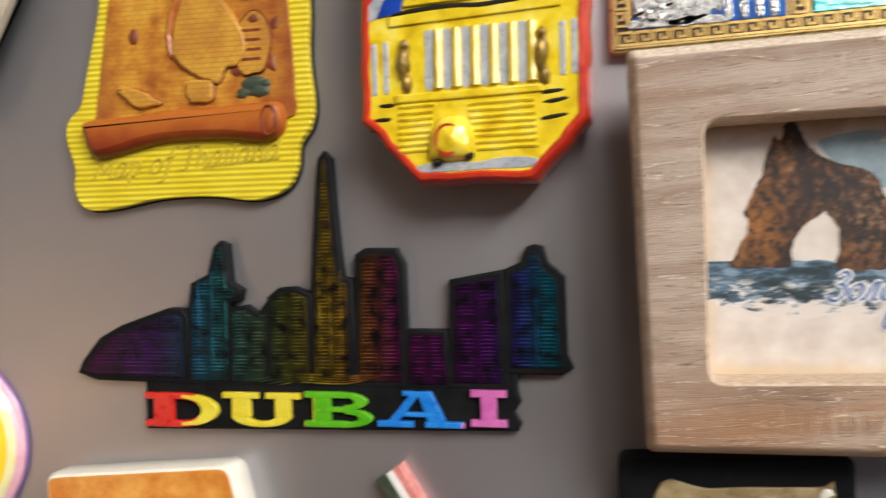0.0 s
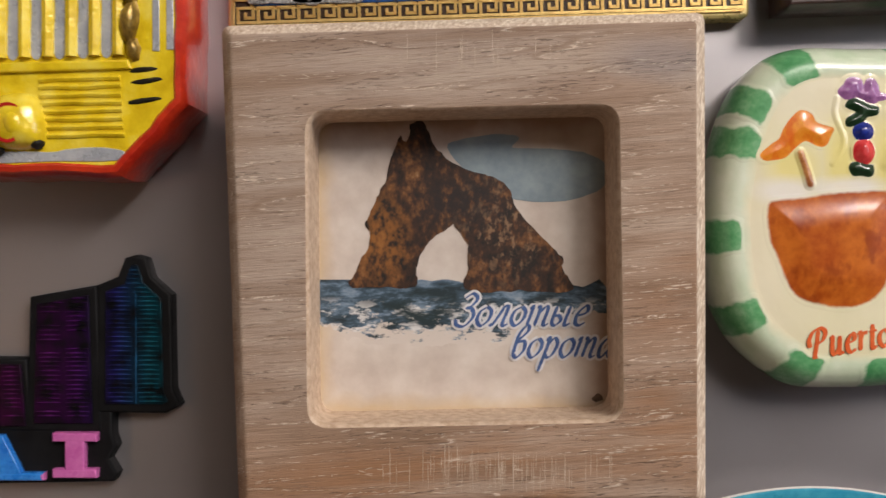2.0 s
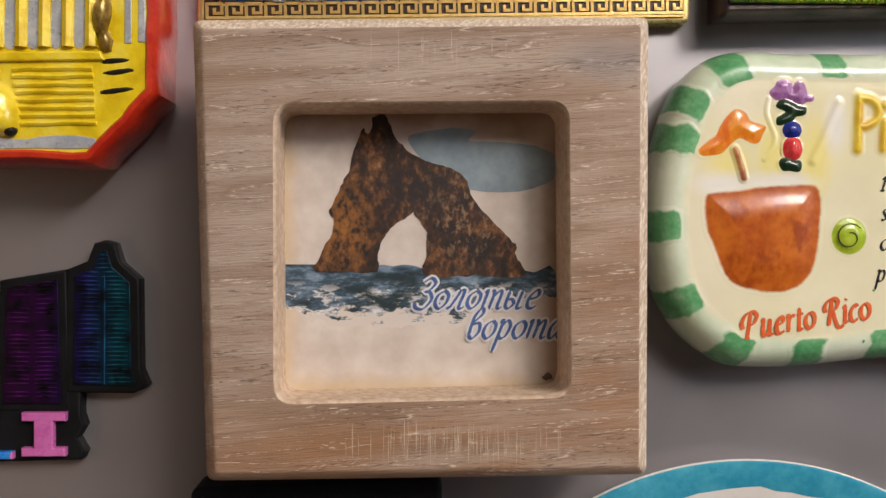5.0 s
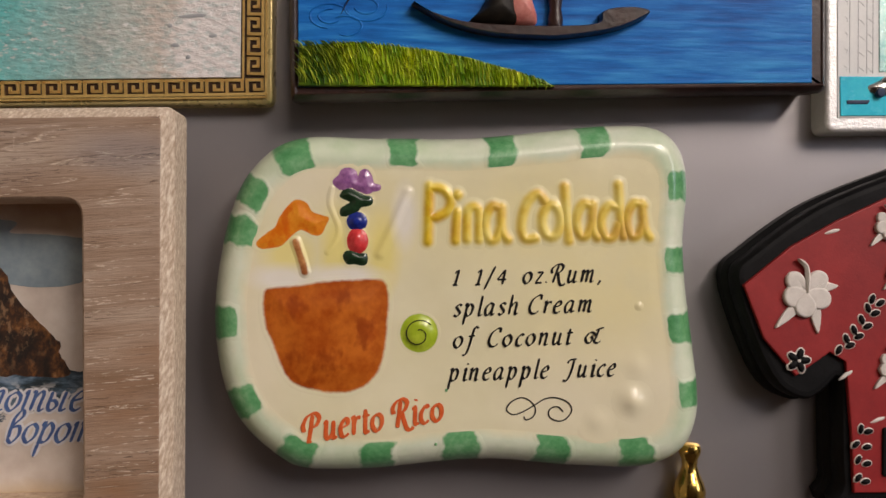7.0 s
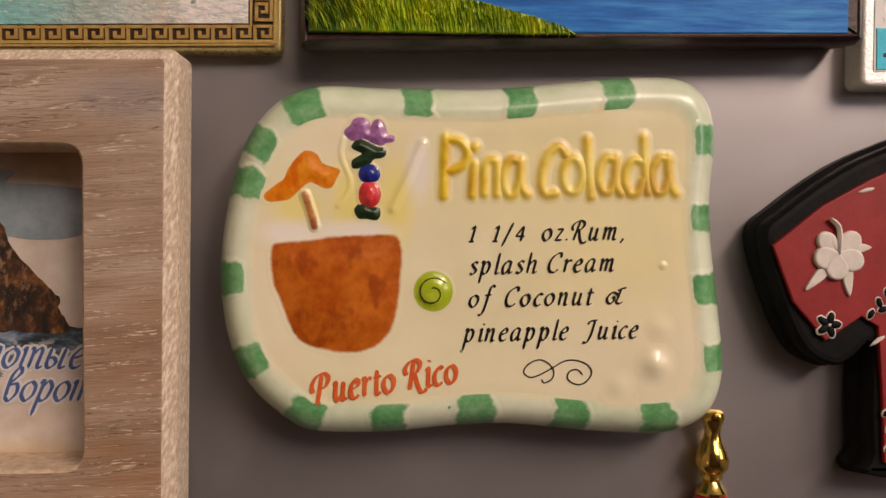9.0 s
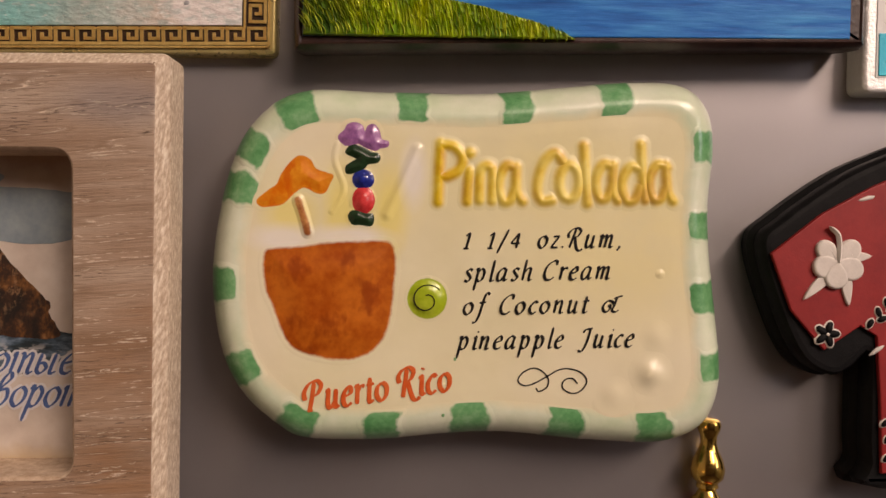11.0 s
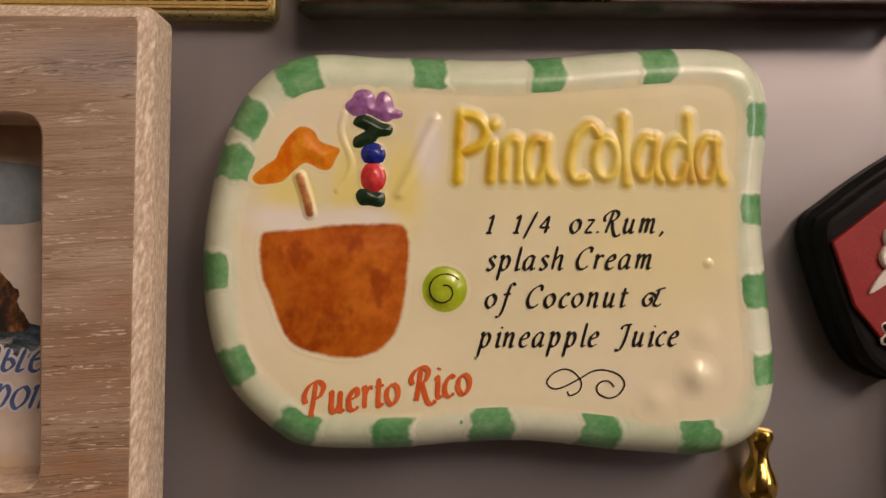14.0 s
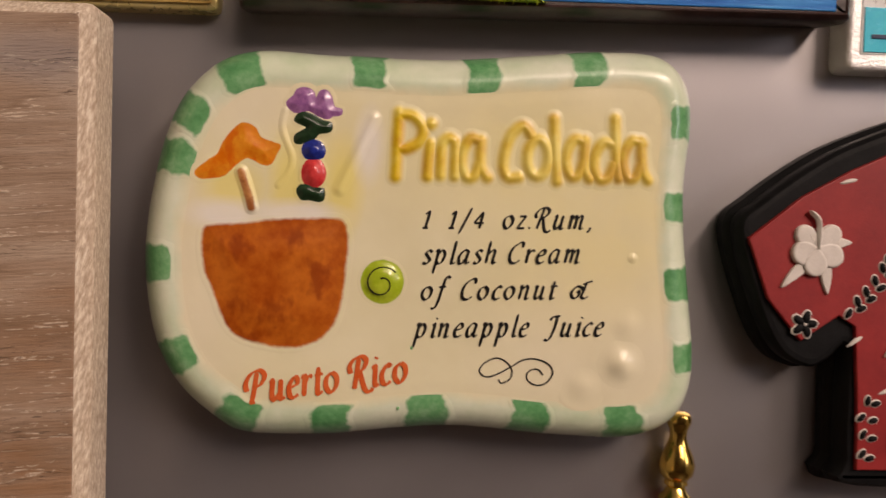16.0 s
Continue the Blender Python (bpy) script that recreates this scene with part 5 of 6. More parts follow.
# ---- rubber skyline ----


def skyline():
    root = thing("skyline_magnet", -80, -10, "black rubber city skyline magnet with rainbow towers and letters", "magnet")
    sail = [(-106, -23), (-105.6, -8), (-104.8, -2.2), (-101, -0.4), (-99.6, 5), (-98.2, 6.4), (-96.6, 5.6), (-96, -2), (-93.6, -3.6), (-94.0, -5.9), (-96.2, -6.4), (-96, -23)]
    towers = [
        ("dome", [(-131.4, -20.8), (-130, -18), (-126, -13.4), (-121, -10.8), (-115.5, -9.0), (-110, -7.2), (-107, -7.4), (-105.5, -9), (-105.5, -22.8), (-127, -22.3)], 0.9),
        ("sail_tower", sail, 0.7),
        ("low_block", [(-96.6, -23), (-96.4, -7.4), (-93.0, -6.7), (-90.2, -8.4), (-87.6, -5.2), (-87.6, -23)], 0.6),
        ("round_block", [(-88.4, -23), (-88.2, -5.2), (-85.6, -3.3), (-82.4, -3.1), (-78.6, -4.6), (-78.2, -23)], 0.7),
        ("spire", [(-79.6, -23), (-78.8, -4), (-78.1, 6.7), (-76.8, 22), (-75.4, 23.7), (-73.9, 22.2), (-73.3, 12), (-72.1, -1.2), (-70.0, -1.8), (-69.6, -23)], 0.8),
        ("square_tower", [(-70.4, -23), (-69.5, 3.0), (-67.4, 4.3), (-61, 4.2), (-59.4, 1.0), (-59.1, -23)], 0.9),
        ("low_bridge", [(-60, -23), (-59.4, -11.6), (-51.2, -11.7), (-50.4, -23)], 0.6),
        ("slant_tower", [(-51.4, -23), (-50.7, -2.1), (-40.2, -0.3), (-39.6, -23)], 0.9),
        ("bottle_tower", [(-40.4, -20.1), (-40.2, -0.3), (-37, 1.0), (-35.9, 3.9), (-34.2, 4.4), (-32.6, 3.9), (-31.7, 0.9), (-28.7, -1.8), (-28.5, -16.4), (-27.4, -19), (-29.6, -20.2)], 1.0)]
    rng = random.Random(2)
    plinth = slab([(-115.6, -32.3), (-37.9, -30.9), (-37.3, -29.6), (-38.6, -27.4), (-37.4, -25.4), (-38.0, -23.6), (-38.0, -19.5), (-115.6, -22.0)], 0.0, 2.6, 0.5)
    part("backing", plinth, RUBBER, root)
    for name, poly, edge in towers:
        base = part(name, slab(poly, 0.0, 2.75, 0.45), RUBBER, root)
        poly = ccw(poly)
        inner = inset(poly, edge * 1.45)
        part("coloured_face", slab(inner, 2.5, 3.05, 0.12), SKYLINE, base)
        xs, zs = [p[0] for p in inner], [p[1] for p in inner]
        bm = bmesh.new()
        z = max(min(zs), -21.0) + 0.5
        while z < max(zs) - 0.4:
            cuts = []
            for a, b in zip(inner, inner[1:] + inner[:1]):
                if (a[1] > z) != (b[1] > z):
                    cuts.append(a[0] + (z - a[1]) / (b[1] - a[1]) * (b[0] - a[0]))
            cuts.sort()
            for a, b in zip(cuts[::2], cuts[1::2]):
                if b - a > 1.2:
                    for p0, p1 in ((0.05, 0.46), (0.56, 0.95)) if b - a > 3.5 and name != "dome" else ((0.05, 0.95),):
                        if name != "bottle_tower" and rng.random() < 0.12:
                            continue
                        q, e = a + (b - a) * p0, a + (b - a) * p1
                        stroke([(q, z), ((q + e) / 2, z + 0.02), (e, z)], 0.24, 3.03, 0.22, bm)
            z += rng.choice((0.66, 0.7, 0.74))
        for k in range(3):
            x = min(xs) + (max(xs) - min(xs)) * (k + 0.7) / 3.4
            top = -12.0 if name in ("dome", "low_bridge") else min(max(zs) - 3, 1.0)
            if name in ("spire", "sail_tower") or (name == "bottle_tower" and k == 1):
                stroke([(x, -18.6), (x, (top - 18.6) / 2), (x, top - 1)], 0.3, 3.03, 0.22, bm)
        tagged(part("ridge_relief", bm, SKYLINE_RIB, base), kind="stuff")
    bm = bmesh.new()
    for k in range(4):
        stroke(spline([(-92 + k * 2, -21.8 - k * 0.35), (-82, -20.6 - k * 0.5), (-72, -20.8 - k * 0.5), (-62 - k, -20.2 - k * 0.2)], 6, False), 0.3, 2.7, 0.4, bm)
    tagged(part("fountain_relief", bm, SKYLINE_RIB, root), kind="stuff")
    for sign, x0, z0, x1, z1, one, two, split in (("D", -115.2, -31.5, -98.3, -31.2, "red", "yellow", 0.70), ("U", -97.8, -31.2, -81.2, -30.8, "yellow", "yellow", 2), ("B", -80.2, -30.8, -66.0, -30.5, "yellow", "green", 0.24),
                                                 ("A", -65.3, -30.4, -48.2, -30.0, "blue", "pink", 0.78), ("I", -47.2, -30.0, -39.6, -29.8, "pink", "pink", 2)):
        bm = slab_letter(sign, x0, x1, z0, 7.0)
        ob = part("letter", bm, LETTER[one], root, one + " slab-serif letter")
        if split < 1:
            ob.data.materials.append(LETTER[two])
            edge_x = (x0 + (x1 - x0) * split + 80) * MM
            for f in ob.data.polygons:
                if f.center.x > edge_x:
                    f.material_index = 1


def slab_letter(sign, x0, x1, z0, tall):
    """One slab-serif capital in relief, built of bars, serifs and bowls on a 10 by 10 grid."""
    def at(u, v):
        return x0 + (x1 - x0) * u / 10, z0 + tall * v / 10
    bars, bowls = [], []
    if sign == "I":
        bars = [(0.5, 9.5, 0, 2), (0.5, 9.5, 8, 10), (3.0, 7.0, 1, 9)]
    elif sign == "U":
        bars = [(0, 4.6, 8.2, 10), (5.6, 10, 8.2, 10), (1.2, 3.6, 3, 9), (6.8, 8.8, 3, 9)]
        bowls = [(5.0, 3.4, 3.9, 3.3, 180, 360, 2.1)]
    elif sign == "D":
        bars = [(0, 5, 0, 1.9), (0, 5, 8.1, 10), (1.2, 3.8, 1, 9)]
        bowls = [(4.8, 5, 4.9, 4.9, -90, 90, 2.2)]
    elif sign == "B":
        bars = [(0, 6, 0, 1.8), (0, 6, 8.2, 10), (2, 6, 4.3, 5.7), (1.2, 3.8, 1, 9)]
        bowls = [(5.6, 7.3, 3.5, 2.6, -90, 90, 1.9), (5.8, 2.7, 4.0, 2.7, -90, 90, 2.0)]
    elif sign == "A":
        bars = [(0, 4.2, 0, 1.7), (5.6, 10, 0, 1.7), (3.0, 7, 2.9, 4.2), (3.0, 5.4, 8.6, 10)]
    bm = bmesh.new()
    top = 3.9
    for k, (u0, u1, v0, v1) in enumerate(bars):
        (a, b), (c, e) = at(u0, v0), at(u1, v1)
        slab([(a, b), (c, b), (c, e), (a, e)], 2.2, top - 0.02 * k, 0.28, bm)
    if sign == "A":
        for k, (u0, u1) in enumerate(((1.0, 4.0), (6.0, 8.9))):
            (a, b), (c, e) = at(u0, 1), at((4.2, 4.6)[k], 10)
            w = (x1 - x0) * (0.09, 0.14)[k]
            slab([(a, b), (a + w * 1.5, b), (c + w * 1.2, e), (c, e)], 2.2, top - 0.05 - 0.03 * k, 0.28, bm)
    for k, (u, v, ru, rv, a0, a1, w) in enumerate(bowls):
        outer, hole = [], []
        for i in range(17):
            a = radians(a0 + (a1 - a0) * i / 16)
            outer.append(at(u + ru * math.cos(a), v + rv * math.sin(a)))
            hole.append(at(u + (ru - w) * math.cos(a), v + (rv - w * 0.8) * math.sin(a)))
        slab(outer + hole[::-1], 2.2, top - 0.1 - 0.02 * k, 0.25, bm)
    return bm


skyline()

# ---- painted resin building ----


def capitol():
    root = thing("capitol_magnet", -44, 45, "red-rimmed octagonal resin magnet with a yellow columned building", "magnet")
    rim = [(-64.2, 27.4), (-53.8, 15.9), (-32.4, 15.7), (-23.2, 26.2), (-22.6, 47), (-22.6, 66), (-32, 76.5), (-54, 77), (-64.4, 66), (-64.0, 46)]
    worn = []
    for a, b in zip(rim, rim[1:] + rim[:1]):
        worn += [(a[0] + (b[0] - a[0]) * k / 7, a[1] + (b[1] - a[1]) * k / 7) for k in range(7)]
    worn = jitter(worn, 0.45, 3.5)
    part("rim", relief(worn, [(0.6, 0.0), (0.1, 2.0), (-0.2, 5.0), (-0.3, 9.0), (0.0, 11.6), (0.25, 12.6), (0.8, 13.2), (1.5, 13.3), (2.0, 12.7)]), RED_PAINT, root, "glossy red rim")
    face = part("face", slab(inset(ccw(worn), 1.5), 11.0, 12.85, 0.4), YELLOW, root, "yellow painted relief face")
    part("flag_red", slab([(-62.8, 47.5), (-62.8, 64), (-51.8, 64), (-51.8, 60)], 12.6, 13.15, 0.15), FLAG_RED, face)
    part("flag_white", slab([(-63.0, 45.0), (-62.9, 47.6), (-51.7, 60), (-48, 60), (-48, 56), (-56.5, 53.5), (-60.2, 46.0)], 12.6, 13.05, 0.15), SILVER_PAINT, face)
    part("flag_blue", slab([(-60.8, 45.8), (-59.6, 48.6), (-55.2, 53.4), (-56.2, 46.4)], 12.6, 13.2, 0.15), FLAG_BLUE, face)
    part("flag_blue", slab(spline([(-30.2, 54.0), (-28.2, 56.0), (-23.8, 56.4), (-23.8, 48.6), (-27.2, 48.7), (-29.6, 50.6)], 4), 12.6, 13.2, 0.15), FLAG_BLUE, face)
    part("flag_white", slab([(-32.6, 55.4), (-31, 62), (-24, 62), (-23.8, 56.2), (-28, 56), (-31, 53.6)], 12.6, 13.0, 0.15), SILVER_PAINT, face)
    part("attic", slab([(-55.8, 47.4), (-30.4, 48.6), (-31.6, 54.0), (-54.4, 53.4)], 12.6, 13.5, 0.3), YELLOW, face)
    part("sign", lettering("CAPITOLIO", (-54.4, 48.9), (-32.2, 50.6), 3.5, 13.35, 0.75, 0, 0.004, 0.025), YELLOW, face, "embossed yellow lettering")
    part("cornice_line", stroke(jitter(spline([(-58.4, 46.0), (-50, 46.9), (-40, 46.9), (-29.2, 48.0)], 6, False), 0.25, 4), 0.95, 13.3, 0.3), BLACK_PAINT, face)
    part("roof_line", stroke(jitter(spline([(-55.4, 53.5), (-48, 54.2), (-38, 54.4), (-31.8, 54.8)], 6, False), 0.25, 4, 3), 0.6, 13.3, 0.3), BLACK_PAINT, face)
    part("frieze", slab([(-58.4, 44.0), (-27.6, 45.6), (-27.2, 47.8), (-58.6, 46.2)], 12.6, 13.4, 0.3), YELLOW, face)
    for k in range(6):
        x = -50.6 + 3.55 * k
        part("drum_slit", slab(spline([(x - 0.8, 55.4), (x + 0.8, 55.5), (x + 0.9, 62), (x - 0.7, 62)], 4), 12.6, 13.05, 0.15), SILVER_PAINT, face)
    part("dome", lump(spline([(-52, 62), (-34.5, 62.4), (-36.5, 69), (-43, 73), (-50, 69)], 6), 12.6, 2.2), YELLOW, face)
    for k in range(6):
        x, z = -51.2 + 3.35 * k, 43.4 + 0.08 * k
        gap = part("column_gap", slab(spline([(x - 0.8, z - 10.4), (x + 0.7, z - 10.4), (x + 0.75, z - 4), (x + 0.7, z - 0.6), (x - 0.7, z - 0.6), (x - 0.65, z - 4)], 4), 12.6, 13.0, 0.1), SILVER_PAINT, face)
        part("column", stroke([(x + 1.7, z - 10.8), (x + 1.75, z - 5), (x + 1.75, z - 0.4)], 1.9, 12.7, 1.2, None, False), YELLOW, face)
    for x, z in ((-61.4, 36.5), (-59.2, 36.7), (-27.4, 38.2), (-25.4, 38.4)):
        part("side_slit", slab([(x - 0.5, z - 4.6), (x + 0.5, z - 4.6), (x + 0.5, z + 4.8), (x - 0.5, z + 4.8)], 12.6, 13.0, 0.1), SILVER_PAINT, face)
    for x, z, s in ((-55.6, 37.2, 1), (-30.9, 37.6, 1.08)):
        statue = bmesh.new()
        lump(ellipse(x, z + 3.3 * s, 0.9, 1.2, 5, 14, 0.3, x), 12.8, 1.8, 4, statue)
        lump(ellipse(x - 0.2, z + 0.2, 1.35, 3.0 * s, -6, 16, 0.35, x), 12.8, 1.9, 4, statue)
        lump(ellipse(x + 0.3, z - 3.4 * s, 1.0, 1.9, 4, 14, 0.3, x + 1), 12.8, 1.4, 4, statue)
        part("column_statue", statue, BRONZE, face, "dark gold upright figure shape")
    for k in range(8):
        z = 29.6 - 1.15 * k
        w = 1.4 * k / 8
        for a, b in ((-56.8 - w * 0.3, -50.4 - 0.2 * k), (-44.0, -32.6 + w * 0.5)):
            part("step", stroke(jitter([(a + (b - a) * i / 5, z + 0.05 * i) for i in range(6)], 0.2, 2.5, k), 0.85, 12.8, 0.5, None, False), YELLOW, face)
    part("landing", slab([(-57.6, 30.2), (-30.8, 31.0), (-31.2, 32.4), (-57.6, 31.8)], 12.6, 13.5, 0.4), YELLOW, face)
    for x, z, w, t in ((-59.2, 30.0, 3.2, 0), (-60.0, 27.5, 3.4, 2), (-60.9, 25.5, 3.0, 0), (-29.4, 31.0, 4.4, 5), (-28.8, 29.4, 4.8, 8), (-29.2, 26.6, 5.4, 8)):
        part("black_dash", lump(ellipse(x, z, w / 2, 0.42, t, 14, 0.3, x), 12.82, 0.25, 3), BLACK_PAINT, face)
    part("pavement", slab(jitter(spline([(-53.6, 17.7), (-43, 17.9), (-33.2, 18.0), (-32.4, 19.6), (-38, 19.9), (-43, 19.3), (-50, 19.4), (-54.4, 18.6)], 4), 0.2, 2), 12.7, 13.0, 0.1), SILVER_PAINT, face)
    car = part("car", lump(spline([(-51.4, 20.2), (-51.4, 24), (-49.6, 27.2), (-45.6, 27.6), (-43.6, 25.6), (-43.0, 21.0), (-45.4, 19.6), (-49, 19.6)], 4), 12.7, 3.0, 6), YELLOW, face, "small yellow round-nosed car")
    part("bumper", lift_line([(-47.6 + 2.6 * math.cos(a) * 0.85, 23.2 + 2.6 * math.sin(a)) for a in np.linspace(0.9, 5.2, 22)], 0.5, lambda x, z: 15.2 + 0.0 * x), FLAG_RED, car)
    part("bonnet", lump(ellipse(-47.0, 23.2, 1.7, 2.0, 0, 16), 14.6, 1.3, 4), YELLOW, car)
    for x, z in ((-49.9, 19.4), (-44.2, 20.4)):
        part("wheel", lump(ellipse(x, z, 1.0, 0.8, 20, 14), 13.2, 1.2, 4), BLACK_PAINT, car)


capitol()

# ---- rubber map ----


def map_magnet():
    root = thing("map_magnet", -104, 38, "yellow ribbed rubber map magnet with an orange scroll", "magnet")
    edge = spline([(-123.8, 57), (-125.4, 49), (-127.4, 41), (-128.9, 35.2), (-131.8, 32.3), (-132.4, 28.2), (-130.5, 22.2), (-130.8, 18), (-128.6, 13.9), (-123.2, 13.3), (-111.4, 15.2), (-100, 15.4), (-90.1, 14.3), (-83.6, 16.2), (-81, 20.2),
                   (-80.4, 24.8), (-78.0, 28.4), (-77.1, 33.3), (-78, 42.3), (-77.7, 53.3), (-79.2, 61), (-80, 72), (-84, 78), (-100, 76), (-118, 79), (-123, 74)], 4)
    back = part("backing", relief(edge, [(-0.3, 0.0), (-0.35, 1.0), (0, 1.1)]), RUBBER, root)
    front = part("face", slab(edge, 0.9, 3.0, 0.35), MAP_YELLOW, root, "yellow ribbed rubber face")
    sheet = spline([(-121.2, 57), (-123.0, 46), (-124.9, 33.2), (-124, 31.2), (-104, 33), (-82.8, 30), (-80.8, 36.9), (-81.2, 45), (-81.9, 54), (-82.4, 66), (-84, 72), (-102, 71), (-119.6, 72)], 4)
    chart = part("map_sheet", slab(jitter(sheet, 0.3, 3), 2.8, 3.5, 0.2), MAP, root, "orange brown map sheet in relief")
    land = bmesh.new()
    for poly in ([(-104, 56), (-106, 50), (-106.6, 45), (-104.2, 41.6), (-100.5, 39.4), (-97, 38), (-95, 40.6), (-92, 41.5), (-90.6, 46), (-93, 51), (-95, 54), (-98, 58), (-101.5, 58.6)],
                 [(-119.2, 38.2), (-115, 37.8), (-111.6, 36.2), (-109.6, 34.4), (-114, 33.8), (-117, 35.4)],
                 [(-103.4, 38.6), (-98.6, 38.4), (-98.2, 34.6), (-103, 34.8)],
                 [(-98, 64), (-90, 62.5), (-86.4, 58), (-90, 54.6), (-95, 56.6), (-99, 60)]):
        shore = jitter(spline(poly, 5), 0.5, 1.6)
        slab(shore, 3.3, 4.6, 0.5, land)
        # Painted shadow along the foot of the raised land.
        part("shore_shade_line", stroke(shore[len(shore) // 8:len(shore) * 5 // 8], 0.6, 3.42, 0.3), STAIN_SHADE, chart)
    part("land", land, MAP_LAND, chart)
    part("coast", stroke(jitter(spline([(-104.6, 57), (-107.0, 51), (-107.4, 46), (-104.6, 42.2), (-101.2, 40.0), (-99.6, 38.8)], 8, False), 0.6, 1.6), 1.4, 3.5, 0.8), SCROLL, chart)
    seal = ellipse(-89.2, 45.4, 4.2, 6.2, -6, 32, 0.12)
    part("cartouche", slab(seal, 3.3, 4.1, 0.3), MAP_LAND, chart)
    part("cartouche_edge", stroke(seal + seal[:1], 0.5, 3.5, 0.75), STAIN_SHADE, chart)
    part("cartouche_top", lump(ellipse(-88.8, 50.2, 1.3, 0.8, 0, 16, 0.3), 4.0, 0.4, 4), STAIN_SHADE, chart)
    for x, z, a, b in ((-93.2, 40.6, 1.3, 1.5), (-85.4, 41.6, 1.1, 1.9), (-84.6, 49.2, 0.9, 1.1)):
        part("red_mark", lump(ellipse(x, z, a, b, 20, 16, 0.7, x), 3.4, 0.35, 3), STAIN_SHADE, chart)
    for k in range(4):
        z = 48.0 - 1.9 * k
        part("writing_bar", slab(box(-91.6, -87.4, z - 0.3, z + 0.3), 4.0, 4.16, 0.05), STAIN_SHADE, chart)
    creature = bmesh.new()
    for x, z, a, b in ((-89.8, 37.4, 2.9, 1.7), (-88.2, 36.2, 2.2, 1.5), (-91.6, 35.8, 1.7, 1.0), (-86.8, 37.4, 1.2, 1.0)):
        lump(ellipse(x, z, a, b, 0, 18, 0.5, x), 3.4, 0.7, 4, creature)
    part("dark_emblem", creature, STICK_GREEN, chart)
    part("spot", lump(ellipse(-115.6, 48.6, 1.2, 1.6, 0, 16, 0.3), 3.4, 0.6, 4), STAIN_SHADE, chart)
    roll = spline([(-126.8, 31.8), (-127.0, 28.2), (-124.9, 24.3), (-121.5, 23.9), (-114, 25.6), (-107.3, 26.6), (-95, 26.5), (-87, 25.6), (-83.6, 27), (-82.6, 30), (-83.4, 33.2), (-86.9, 33.8), (-97, 33.4), (-107, 33.2), (-117, 32.4)], 4)
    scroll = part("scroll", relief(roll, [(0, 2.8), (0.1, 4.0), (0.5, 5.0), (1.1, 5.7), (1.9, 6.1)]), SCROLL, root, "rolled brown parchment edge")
    # Dark strokes drawn for the shaded creases at the roll's end.
    part("scroll_end", stroke([(-85.3 + 1.5 * math.cos(a), 29.7 + 2.9 * math.sin(a)) for a in np.linspace(0, 2 * math.pi, 26)], 0.6, 5.8, 0.6, None, False), STAIN_SHADE, scroll)
    part("scroll_fold", stroke([(-85.6, 31.6), (-85.9, 29.6), (-85.4, 27.8)], 0.5, 5.95, 0.4), STAIN_SHADE, scroll)
    part("lettering", penned("Map of Thailand", (-126.0, 19.6), (-84.8, 22.4), 2.9, 2.9, 0.62, 0.35, 0.42, 0.5), MAP_LETTER_SHADE, front, "yellow embossed lettering, darkened for its shade")


map_magnet()

